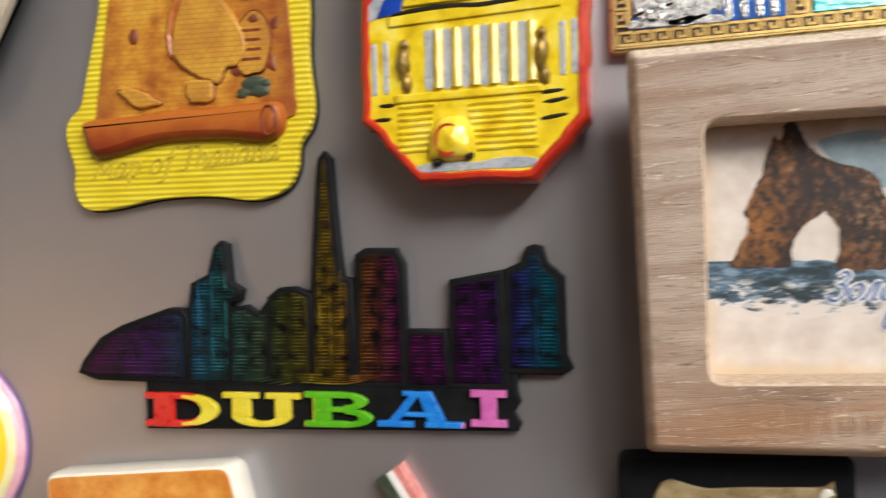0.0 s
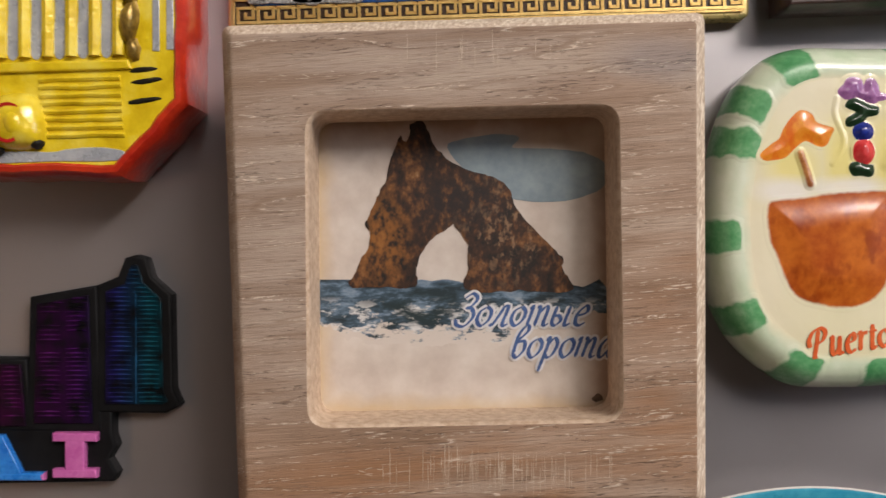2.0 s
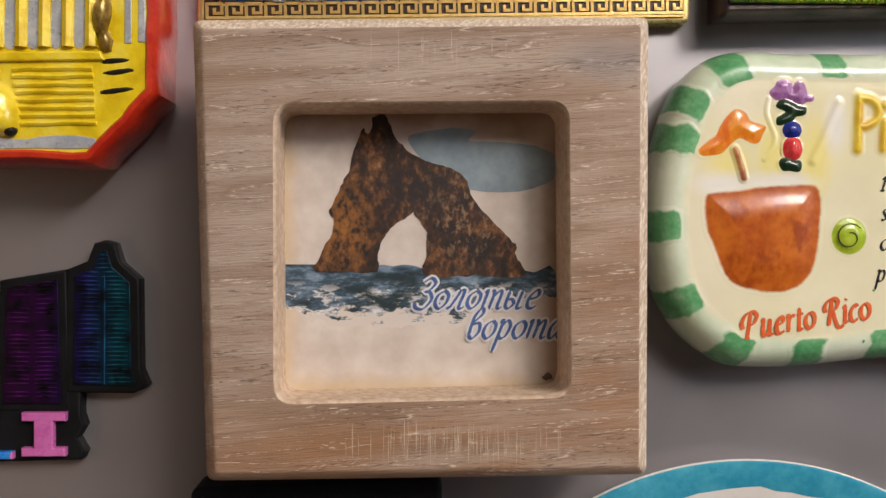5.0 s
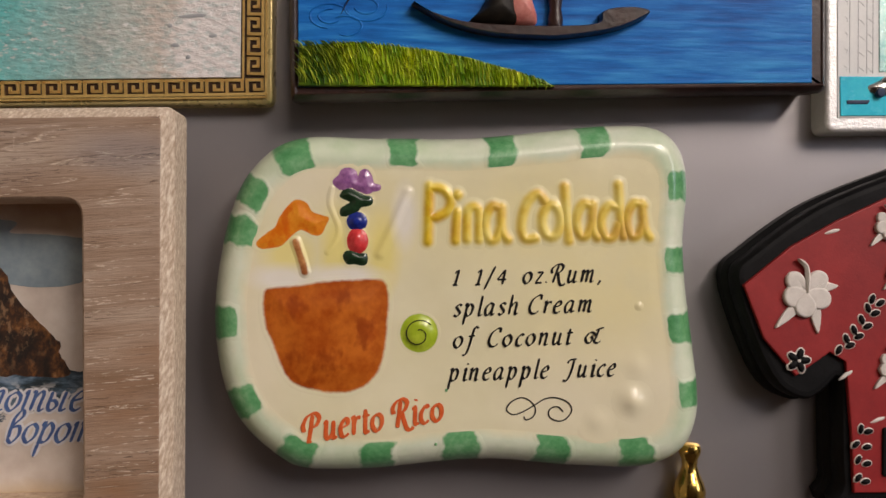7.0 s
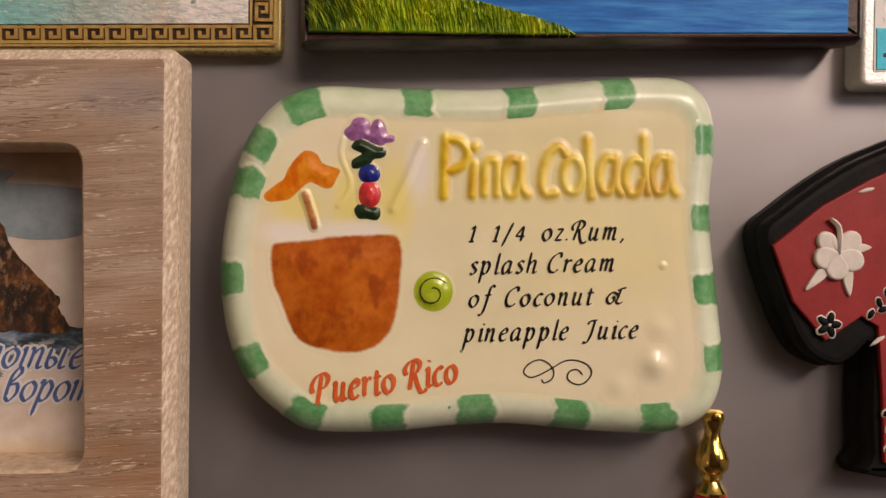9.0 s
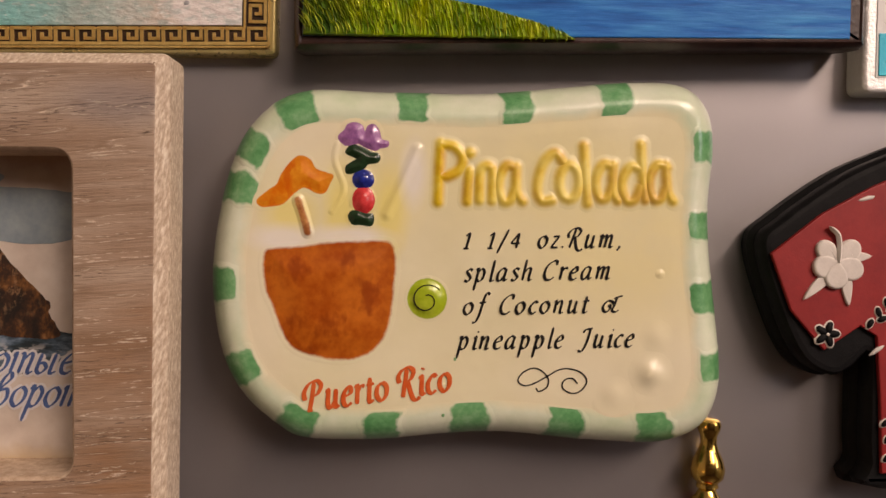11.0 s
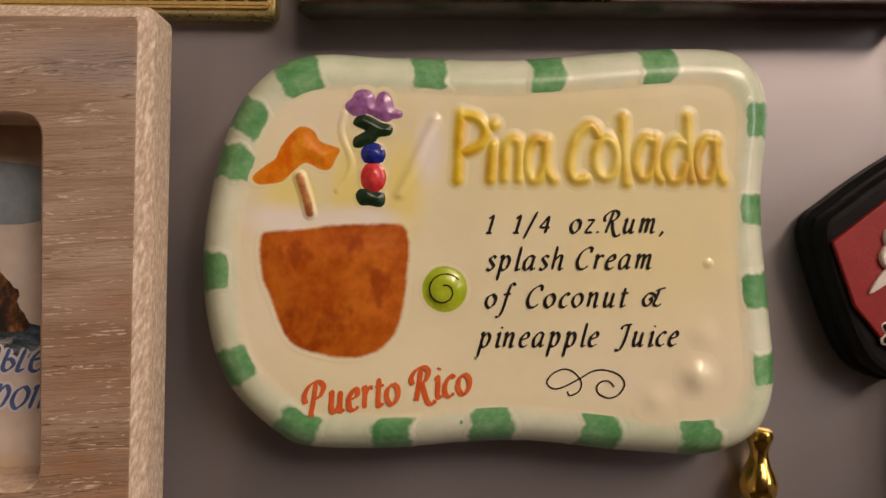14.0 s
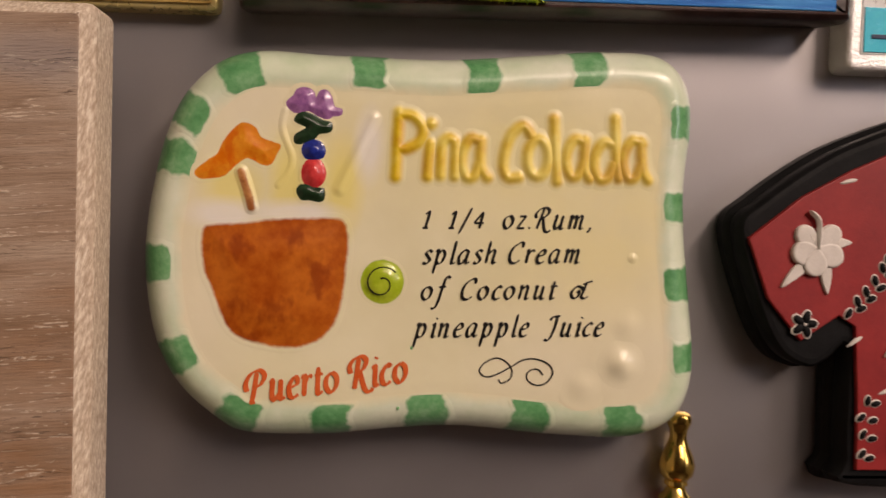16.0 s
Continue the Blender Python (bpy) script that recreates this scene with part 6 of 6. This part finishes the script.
# ---- gold plaque with meander border ----


def meander_plaque():
    root = thing("meander_plaque", 20, 48, "gold metal plaque with Greek key border and foil pictures", "magnet")
    plate = [(-19.6, 38.6), (60.4, 40.6), (60.4, 96), (-19.6, 96)]
    part("plate", slab(rounded(plate, 1.2), 0.0, 3.2, 0.5), GOLD_PALE, root, "pale gold bevelled plate")
    part("channel", slab([(-18.6, 39.4), (59.3, 41.6), (59.3, 95), (-18.6, 95)], 3.0, 3.4, 0.1), BROWN_FILL, root, "dark enamel channel behind the meander")
    part("foil_picture", slab([(15.0, 43.4), (55.4, 44.6), (55.4, 92), (15.0, 92)], 3.2, 3.75, 0.1), FOIL, root, "foil picture of a pale aqua shore with painted glints")
    part("blue_picture", slab([(-15.4, 42.5), (10.6, 43.2), (10.6, 55.8), (-15.4, 55.6)], 3.2, 3.7, 0.1), PLAQUE_BLUE, root, "blue foil picture of a tree and domed house")
    part("upper_picture", slab([(-15.4, 60.0), (10.6, 60.4), (10.6, 92), (-15.4, 92)], 3.2, 3.7, 0.1), BRONZE, root)
    for line in (((-18.6, 39.4), (59.3, 41.6)), ((-15.9, 42.0), (55.8, 44.2)), ((55.8, 44.2), (55.8, 94)), ((59.3, 41.6), (59.3, 95)), ((-18.6, 39.4), (-18.6, 95)), ((-15.9, 42), (-15.9, 94)),
                 ((10.9, 42.8), (10.9, 94)), ((14.4, 43), (14.4, 94)), ((-15.6, 55.9), (10.8, 56.2)), ((-15.6, 59.4), (10.8, 59.7))):
        (a, b), (c, e) = line
        part("border_line", stroke([(a, b), ((a + c) / 2, (b + e) / 2), (c, e)], 0.32, 3.3, 0.4, None, False, True), GOLD_KEY, root)
    motif = bmesh.new()
    key = [(0, 0.15), (0, 2.35), (2.35, 2.35), (2.35, 0.85), (1.15, 0.85), (1.15, 1.5)]
    for (a, b), (c, e) in zip(key, key[1:]):
        u = (Vector((c, e)) - Vector((a, b))).normalized() * 0.2
        stroke([(a - u.x, b - u.y), ((a + c) / 2, (b + e) / 2), (c + u.x, e + u.y)], 0.46, 0.0, 0.42, motif, False, True)
    stroke([(0, 0.15), (1.6, 0.15), (3.1, 0.15)], 0.46, 0.0, 0.40, motif, False, True)
    bmesh.ops.recalc_face_normals(motif, faces=motif.faces)
    mesh = bpy.data.meshes.new("key_motif")
    motif.to_mesh(mesh)
    motif.free()
    mesh.materials.append(GOLD_KEY)

    def keys(start, way, count, step=3.1):
        u = Vector(way).normalized()
        for k in range(count):
            x, z = start[0] + u.x * step * k - 20, start[1] + u.y * step * k - 48
            ob = new("key_motif", mesh)
            ob.parent = root
            ob.matrix_basis = pose(x * MM, -3.36 * MM, z * MM, 0, -math.degrees(math.atan2(u.y, u.x)), 0)
    keys((-17.9, 39.75), (77.9, 2.2), 25)
    keys((58.95, 45.2), (0, 1), 14)
    keys((-16.2, 43.4), (0, 1), 14)
    keys((14.1, 43.6), (0, 1), 14)
    keys((-15.0, 56.6), (26.4, 0.3), 8)
    rng = random.Random(5)
    crown = spline([(-14.6, 44.0), (-15.0, 50), (-13.4, 54.4), (-8, 55.0), (-2.6, 54.6), (-1.4, 51), (0.4, 48.4), (-0.6, 45), (-6, 43.6)], 9)
    part("foil_tree", slab(jitter(jitter(crown, 1.6, 2.0, 1), 0.6, 0.7, 4), 3.6, 3.95, 0.15), TREE_FOIL, root, "crinkled silver foil tree")
    for k in range(90):
        x, z = -8.4 + rng.gauss(0, 3.8), 49.2 + rng.gauss(0, 3.2)
        if not (-15 < x < 1 and 43.2 < z < 55):
            continue
        r = rng.uniform(0.4, 1.1)
        part("foil_leaf", lump(ellipse(x, z, r, r * rng.uniform(0.6, 1), rng.uniform(0, 180), 9, 0.7, k), 3.85, rng.uniform(0.12, 0.32), 3), TREE_FOIL, root)
    part("foil_ground", slab(jitter(spline([(-15.2, 42.7), (-15, 44.4), (-9, 44.0), (-3, 44.6), (0.8, 43.0)], 5), 0.4, 1), 3.6, 3.95, 0.1), TREE_FOIL, root)
    part("dome_roof", lump(spline([(-0.8, 48.4), (1.6, 51.2), (5.0, 52.2), (8.6, 50.6), (10.3, 48.6), (7, 46.8), (2, 46.6)], 5), 3.6, 0.8, 4), TINSEL, root, "silver foil dome")
    for x in (0.8, 3.4, 6.0, 8.4):
        part("foil_column", slab(spline([(x - 0.3, 43.6), (x + 0.9, 43.7), (x + 0.6, 47.4), (x - 0.4, 47.4)], 3), 3.6, 3.95, 0.15), TINSEL, root)
    for x, z, w, t in ((48.2, 54.0, 5.2, 5), (45.4, 49.4, 1.6, 0), (51.2, 51.0, 1.6, 10), (47.4, 47.6, 1.0, 30), (44.6, 52.4, 1.0, 0)):
        part("shore_mark", lump(ellipse(x, z, w / 2, 0.36, t, 14, 0.3), 3.7, 0.12, 3), GREY_LINE, root)


meander_plaque()

# ---- boat painting in resin ----


def boat_painting():
    root = thing("boat_painting", 104, 40, "resin relief magnet of a boat on blue water", "magnet")
    part("frame_block", relief(rounded([(63.6, 40.2), (146.4, 43.0), (146.0, 98), (62.6, 95)], 0.9),
                               [(0.9, 0.0), (0.4, 3.0), (0.0, 6.8), (0.3, 8.2), (0.9, 8.8), (1.2, 8.6)]), DARK_WOOD, root, "dark brown resin frame")
    part("water", slab([(64.9, 42.3), (143.8, 44.2), (143.6, 96), (64.4, 94)], 7.0, 8.8, 0.2), WATER, root, "brushed blue water")
    hill = [(65.0, 42.4)] + spline([(103.6, 42.95), (100.5, 44.3), (92.3, 46.6), (83.7, 48.2), (75, 49.0), (70, 48.9), (65.0, 48.3)], 5, False)
    part("grass_bank", slab(jitter(hill, 0.15, 1.2), 8.6, 9.5, 0.35), GRASS, root, "yellow-green grass bank in relief")
    rng = random.Random(6)
    light, dark = bmesh.new(), bmesh.new()
    for row in range(6):
        for k in range(92):
            x = 65.4 + k * 0.405 + rng.uniform(-0.15, 0.15)
            top = 48.8 - max(0.0, (x - 76) / 27) ** 1.5 * 5.4
            z = 42.7 + row * 1.05 + rng.uniform(-0.4, 0.4)
            if z > top - 0.5:
                continue
            h = rng.uniform(1.3, 2.5)
            tip = min(z + h, top + 0.35)
            sway = -0.75 * math.exp(-((x - 66) / 9) ** 2) - 0.35 + rng.uniform(-0.15, 0.15)
            bend = rng.uniform(-0.12, 0.2)
            path = [(x, z), (x + sway * 0.15 + bend, z + (tip - z) * 0.35), (x + sway * 0.5 + bend, z + (tip - z) * 0.7), (x + sway, tip)]
            stroke(path, rng.uniform(0.13, 0.26), 9.4, rng.uniform(0.3, 0.55), light if rng.random() < 0.42 else dark)
    tagged(part("grass_texture", light, LIGHT_GRASS, root), kind="stuff")
    tagged(part("grass_texture", dark, GRASS, root), kind="stuff")
    hull = spline([(81.8, 54.9), (84.6, 53.1), (88, 51.6), (93.8, 50.3), (100, 50.0), (105, 50.1), (111.8, 51.2), (115.6, 52.6), (118, 54.1), (116.2, 54.9), (112.6, 54.8), (110.4, 54.0), (109.8, 52.4), (104, 51.9), (96, 51.9), (90.4, 52.2), (86.2, 53.2)], 4)
    boat = part("boat", relief(hull, [(0, 8.6), (0.05, 10.0), (0.18, 10.8), (0.3, 11.0)]), DARK_WOOD, root, "dark brown long wooden boat in relief")
    part("dark_cargo", lump(spline([(90.6, 52.0), (92.2, 54.2), (94.4, 58), (97.2, 58.4), (98.2, 54), (97.4, 52)], 4), 9.0, 2.6, 5), BLACK_PAINT, boat)
    part("pink_cargo", lump(spline([(96.2, 52.6), (96.0, 58), (98.6, 59), (100.4, 55), (100.6, 52.2)], 4), 9.0, 2.2, 5), SALMON, boat)
    part("post", lathe([(1.1, 51.8), (1.2, 53), (0.9, 54.4), (1.1, 56), (1.2, 60)], 103.6, 9.6, 14), DARK_WOOD, boat)
    for k in range(5):
        a = np.linspace(0.3 + k, 4.6 + k, 18)
        cx, cz, r = ((69.6, 53.0, 3.0), (69.6, 53.0, 1.7), (75.0, 54.4, 3.2), (75.0, 54.6, 1.8), (72.0, 51.6, 2.4))[k]
        part("ripple", stroke([(cx + r * math.cos(t), cz + 0.62 * r * math.sin(t)) for t in a], 0.4, 8.72, 0.22), WATER, root)
    part("fishing_pole", stroke([(71.2, 53.2), (72.6, 56), (74, 59)], 0.35, 8.75, 0.3), DARK_WOOD, root)


boat_painting()

# ---- silvery magnet with a cyan band ----


def silver_magnet():
    root = thing("silver_magnet", 172, 60, "silvery white textured souvenir magnet with a cyan band", "magnet")
    part("frame_plate", slab(rounded([(147.9, 37.1), (200, 38.2), (200, 96), (147.5, 96)], 1.6), 0.0, 5.0, 0.7), WHITE_SPARKLE, root, "grainy silver-white frame")
    part("panel", slab([(149.7, 39.4), (198, 40.4), (198, 93), (149.4, 93)], 4.6, 5.15, 0.1), WHITE_PRINT, root)
    part("cyan_band", slab([(150.1, 39.7), (197.5, 40.7), (197.5, 46.6), (150.0, 46.0)], 4.9, 5.35, 0.1), CYAN, root, "glossy cyan band")
    part("navy_bar", slab([(151.1, 41.6), (154.5, 41.65), (154.8, 42.3), (151.1, 42.2)], 5.2, 5.5, 0.08), NAVY, root)
    car = bmesh.new()
    lump(ellipse(157.4, 44.2, 2.9, 1.35, 0, 22, 0.2), 5.2, 0.9, 4, car)
    lump(ellipse(158.2, 45.2, 1.8, 1.0, 0, 18), 5.3, 0.9, 4, car)
    car = part("car", car, TINSEL, root, "small silver car in relief")
    part("wheel", slab(ellipse(156.3, 43.4, 0.75, 0.75), 5.3, 6.2, 0.2), NAVY, car)
    for x in (151.6, 153.0, 154.4, 155.4):
        part("engraved_line", stroke([(x, 46.6), (x, 60), (x, 74)], 0.14, 5.12, 0.05, None, False, True), GREY_LINE, root)
    rng = random.Random(9)
    for k in range(14):
        x, z = (150.7, 153.0, 154.4)[k % 3], 47.4 + 2.6 * (k // 3) + rng.uniform(-0.3, 0.3)
        part("engraved_tick", stroke([(x, z + 0.35), (x + 0.5, z), (x + (0.5 if k % 3 == 0 else 1.1), z - 0.6)], 0.16, 5.12, 0.06), GREY_LINE, root)
    part("aqua_field", slab([(156.4, 46.8), (197, 47.6), (197, 90), (156.2, 90)], 5.0, 5.3, 0.1), AQUA, root)


silver_magnet()

# ---- rubber shirt ----


def flower(root, cx, cz, size, parent):
    blossom = bmesh.new()
    for tip, foot in (((5.1, 1.1), (1.9, 1.0)), ((-4.9, -5.5), (-1.6, -2.2)), ((1.9, -6.3), (1.5, -2.2))):
        way = (Vector(tip) - Vector(foot)).normalized()
        across = Vector((-way.y, way.x))
        mid = Vector(foot).lerp(Vector(tip), 0.4)
        leaf = [Vector(foot) - across * 0.6, mid - across * 0.85, Vector(tip), mid + across * 0.7, Vector(foot) + across * 0.6]
        slab([(cx + size * p[0], cz + size * p[1]) for p in spline([tuple(q) for q in leaf], 3)], 7.8, 8.45, 0.2 * size, blossom)
    for k, (a, far, long, wide) in enumerate(((134, 3.1, 1.75, 1.5), (46, 3.2, 1.85, 1.6), (196, 2.6, 1.75, 1.75), (-22, 2.7, 1.95, 1.75), (264, 2.7, 1.75, 1.8))):
        b = radians(a)
        petal = []
        for t in np.linspace(0, 2 * math.pi, 20, endpoint=False):
            p, q = long * math.cos(t) + (0.35 * long if math.cos(t) < 0 else 0) * math.cos(t), wide * math.sin(t) * (1.0 if math.cos(t) > 0 else 1 - 0.55 * math.cos(t) ** 2)
            petal.append((cx + size * ((far * 0.78 + p) * math.cos(b) - q * math.sin(b)), cz + size * ((far * 0.78 + p) * math.sin(b) + q * math.cos(b))))
        slab(petal, 7.8, 8.62 + 0.05 * k, 0.4 * size, blossom)
    stroke(spline([(cx, cz), (cx + 0.1 * size, cz + 2.4 * size), (cx - 0.2 * size, cz + 4.2 * size), (cx - 1.5 * size, cz + 5.3 * size)], 5, False), 0.75 * size, 8.4, 0.65, blossom)
    return part("flower", blossom, SHIRT_WHITE, parent, "white hibiscus flower in relief")


def shirt():
    root = thing("shirt_magnet", 170, 5, "black-edged red rubber holiday shirt magnet with white flowers", "magnet")
    half = [(132.6, 14.2), (135.8, 18.2), (144.4, 24.4), (152, 28.0), (160, 31.0), (166, 33.2)]
    sleeve = [(152.0, -22.0), (149.8, -18), (149.4, -9), (149.2, -1.8), (146.6, -3.8), (143.6, -5.0), (139.2, -2.6), (135.6, 4.2)]
    edge = half + [(2 * 172 - x, z) for x, z in half[::-1]] + [(2 * 172 - x, z) for x, z in sleeve[::-1]] + sleeve
    edge = spline([p for p in edge], 4)
    part("base", relief(edge, [(-0.2, 0.0), (-0.7, 0.5), (-0.7, 2.6), (-0.3, 3.1), (0.1, 3.4), (0.1, 3.8), (-0.1, 4.2), (0.0, 6.6), (0.5, 7.2), (1.2, 7.3)]), RUBBER, root, "thick black rubber base")
    cut = [(133.6, 12.9), (141.0, 18.9), (148.2, 22.9), (156.2, 26.6), (164, 29.5), (180, 29.5), (188, 26.6), (196, 22.9), (203, 18.9), (210.4, 12.9), (207, 4.6), (202, -1.2), (196.6, 2.5), (194.2, 1.2), (193.4, -9.4), (193.0, -19.4),
           (151.2, -19.4), (150.7, -9.4), (149.8, 1.0), (147.3, 2.5), (141.9, -1.2), (136.8, 4.6)]
    red = part("red_panel", slab(cut, 6.8, 8.0, 0.2), SHIRT_RED, root, "matt red rubber panel")
    flower(root, 143.3, 11.7, 1.0, red)
    flower(root, 156.4, 22.3, 0.6, red)
    flower(root, 157.2, 0.2, 0.62, red)
    flower(root, 158.0, 15.0, 0.5, red)
    for x, z, t in ((147.6, 21.3, 15), (149.9, -1.0, 35), (155.0, -8.0, 20)):
        part("small_leaf", lump(ellipse(x, z, 1.5, 0.32, t, 12, 0.3), 7.9, 0.3, 3), SHIRT_WHITE, red)

    def sprig(points, size):
        for x, z, a in points:
            part("leaf_outline", lump(ellipse(x, z, 1.25 * size, 0.78 * size, a, 14, 0.1), 7.9, 0.35, 3), SHIRT_WHITE, red, "white leaf outline")
        for x, z, a in points:
            part("leaf", lump(ellipse(x, z, 1.0 * size, 0.56 * size, a, 14, 0.1), 8.05, 0.4, 3), RUBBER, red, "black leaf")
    sprig([(148.6, 2.9, 60), (149.8, 4.6, 110), (150.4, 3.6, 20), (151.0, 6.0, 110), (151.8, 5.0, 20), (152.2, 7.6, 110), (153.2, 6.6, 20), (153.2, 9.4, 110), (154.4, 8.6, 20), (153.9, 10.8, 70), (155.2, 10.2, 30)], 0.85)
    sprig([(152.2, -9.4, 80), (153.4, -9.8, 10), (151.4, -11.8, 40), (153.2, -12.2, 10), (151.8, -14.2, 60), (153.2, -14.8, 10), (151.8, -17.0, 50), (153.0, -17.6, 10)], 0.8)
    sprig([(142.2 + 1.0 * math.cos(radians(a)), 1.2 + 1.0 * math.sin(radians(a)), a) for a in range(75, 435, 72)], 1.05)
    part("flower_eye", lump(ellipse(142.2, 1.2, 0.28, 0.24, 0, 12), 8.4, 0.12, 3), SHIRT_WHITE, red)
    part("pocket", slab(rounded([(155.6, -16.8), (166, -16.8), (166, -9.2), (155.6, -9.2)], 0.5), 7.8, 8.4, 0.2), RUBBER, red)


shirt()

# ---- small and half-hidden magnets ----


def ornament():
    root = thing("gilt_finial", 125.9, -28, "gilt turned finial ornament with red enamel bell", "ornament")
    part("finial", lathe([(0.3, -13.5), (1.1, -13.55), (1.6, -13.85), (1.82, -14.5), (1.7, -15.2), (1.3, -16.1), (1.2, -17.2), (1.55, -18.3), (2.2, -19.7), (2.6, -21.2), (2.4, -22.5), (1.6, -23.4), (1.7, -24.0), (1.3, -24.4), (1.7, -25.2), (2.4, -26.0), (2.4, -26.4)], 126.8, 3.2, 32, None, 1.0), GOLD, root)
    part("enamel_collar", lathe([(2.2, -26.4), (2.4, -26.6), (2.7, -28.0), (2.7, -28.3)], 126.8, 3.2, 32, None, 1.0), ENAMEL_RED, root)
    part("collar_ring", lathe([(2.6, -28.2), (3.0, -28.4), (3.0, -28.9), (2.6, -29.1)], 126.8, 3.2, 32, None, 1.0), GOLD, root)
    part("enamel_bell", lathe([(2.5, -29.0), (2.9, -29.6), (3.4, -31.6), (4.4, -34.6), (4.8, -38.0)], 126.8, 4.6, 32, None, 1.0), ENAMEL_RED, root)
    part("bell_lip", lathe([(4.7, -37.8), (5.2, -38.4), (5.2, -39.4), (4.4, -39.8)], 126.8, 5.2, 32, None, 1.0), GOLD, root)


ornament()


def plate_magnet():
    root = thing("plate_magnet", 69.7, -86, "round white ceramic plate magnet with turquoise rim", "plate")
    ring = ellipse(69.7, -86.0, 55, 55, 0, 120)
    part("dish", relief(ring, [(9, 0.0), (3, 2.0), (0.4, 3.9), (0.0, 4.4), (0.3, 4.9), (0.9, 5.0), (6, 4.2), (12, 3.2), (18, 3.0)]), PLATE_WHITE, root)
    bm = bmesh.new()
    outer, lip, crest, inner = [], [], [], []
    for i in range(120):
        a = 2 * math.pi * i / 120
        w = 4.4 + 1.3 * noise.noise((a * 3, 0.3, 1)) + 0.5 * noise.noise((a * 14, 0.3, 1))
        for row, r, d in ((outer, 54.8, 4.80), (lip, 54.62, 5.02), (crest, 54.0, 5.09)):
            row.append((69.7 + r * math.cos(a), -86 + r * math.sin(a), d))
        r = 54.75 - w
        inner.append((69.7 + r * math.cos(a), -86 + r * math.sin(a), 5.08 - 0.157 * (w - 0.4)))
    rings(bm, [outer, lip, crest, inner], False, False)
    part("glazed_rim", bm, PLATE_BLUE, root, "uneven turquoise glazed rim")


plate_magnet()


def dark_card():
    root = thing("black_framed_magnet", 0, -55, "black-framed tan picture magnet below the wooden frame", "magnet")
    part("black_frame", slab(rounded([(-19.8, -78), (20.0, -78), (19.8, -32.8), (-19.6, -34.2)], 1.8), 0.0, 7.4, 1.0), RUBBER, root)
    part("tan_picture", slab(jitter(spline([(-13.4, -73), (15.8, -73), (16.4, -39.6), (13, -38.0), (-4, -38.8), (-13.4, -40.4)], 5), 0.3, 3), 7.0, 7.9, 0.3), TAN, root)
    part("pale_corner", lump(ellipse(15.0, -38.8, 1.6, 1.0, 30, 14, 0.4), 7.6, 0.5, 3), CREAM, root)


dark_card()


def amber_tile():
    root = thing("amber_tile", -112, -60, "cream-edged amber glazed ceramic tile magnet", "magnet")
    edge = rounded([(-132, -78), (-84, -76), (-94.2, -37.4), (-136.6, -41.0)], 3.0, 8)
    part("tile_body", relief(edge, [(0.8, 0.0), (0.0, 2.0), (0.0, 6.4), (0.5, 7.6), (1.4, 8.0)]), CREAM, root)
    part("amber_glaze", relief(jitter(inset(ccw(edge), 0.9), 0.5, 3), [(0, 7.5), (0.3, 8.12), (1.5, 8.1)]), GLAZE_ORANGE, root)
    part("white_glaze", lump(ellipse(-105, -49, 8, 4.4, 0, 24, 0.3), 7.6, 0.9, 4), CREAM, root)


amber_tile()


def flag_strip():
    root = thing("striped_strip", -54, -52, "thin green, white and red striped strip", "magnet")
    way, side = Vector((0.54, -0.84)), Vector((0.84, 0.54))
    start = Vector((-65.6, -40.6))
    for name, material, a, b in (("green_stripe", STICK_GREEN, 0.0, 2.2), ("white_stripe", PLATE_WHITE, 2.2, 3.7), ("red_stripe", SALMON, 3.7, 5.4)):
        p, q = start + side * a, start + side * b
        part(name, slab([tuple(p), tuple(q), tuple(q + way * 30), tuple(p + way * 30)], 0.0, 4.0 if a else 3.8, 0.25), material, root)


flag_strip()


def oval_magnet():
    root = thing("oval_magnet", -164, -36, "glossy oval magnet with pink, cream and yellow rings", "magnet")
    edge = ccw(ellipse(-172.4, -36.5, 27.0, 23, -4, 72))
    # The mauve foot is the oval's edge shadow, put in as colour.
    part("base", relief(edge, [(0.5, 0), (0, 0.4), (0, 1.0), (0.3, 1.3)]), MAUVE_EDGE_SHADE, root, "dull mauve band for the shadow at the edge")
    part("pink_ring", relief(inset(edge, 0.15), [(0.0, 0.6), (0.05, 1.2), (0.5, 2.2), (1.4, 2.9)]), PINK, root)
    part("cream_ring", relief(inset(edge, 1.3), [(0.0, 2.4), (0.1, 2.9), (0.7, 3.5), (1.6, 3.9)]), BUTTER, root)
    part("yellow_centre", relief(inset(edge, 2.6), [(0.0, 3.4), (0.2, 3.9), (1.5, 4.6), (5.0, 5.2)]), SUN_YELLOW, root)


oval_magnet()


def beige_card():
    root = thing("beige_card_magnet", -160, 75, "tilted plain beige card magnet", "magnet")
    outline = rounded([(-172, 40), (-154.5, 31), (-136.2, 64.6), (-150, 86)], 1.5)
    part("body", slab(inset(ccw(outline), 6.0), 0.0, 7.2, 0.2), RUBBER, root, "dark backing")
    part("card", slab(outline, 7.0, 9.2, 0.4), BEIGE, root)


beige_card()
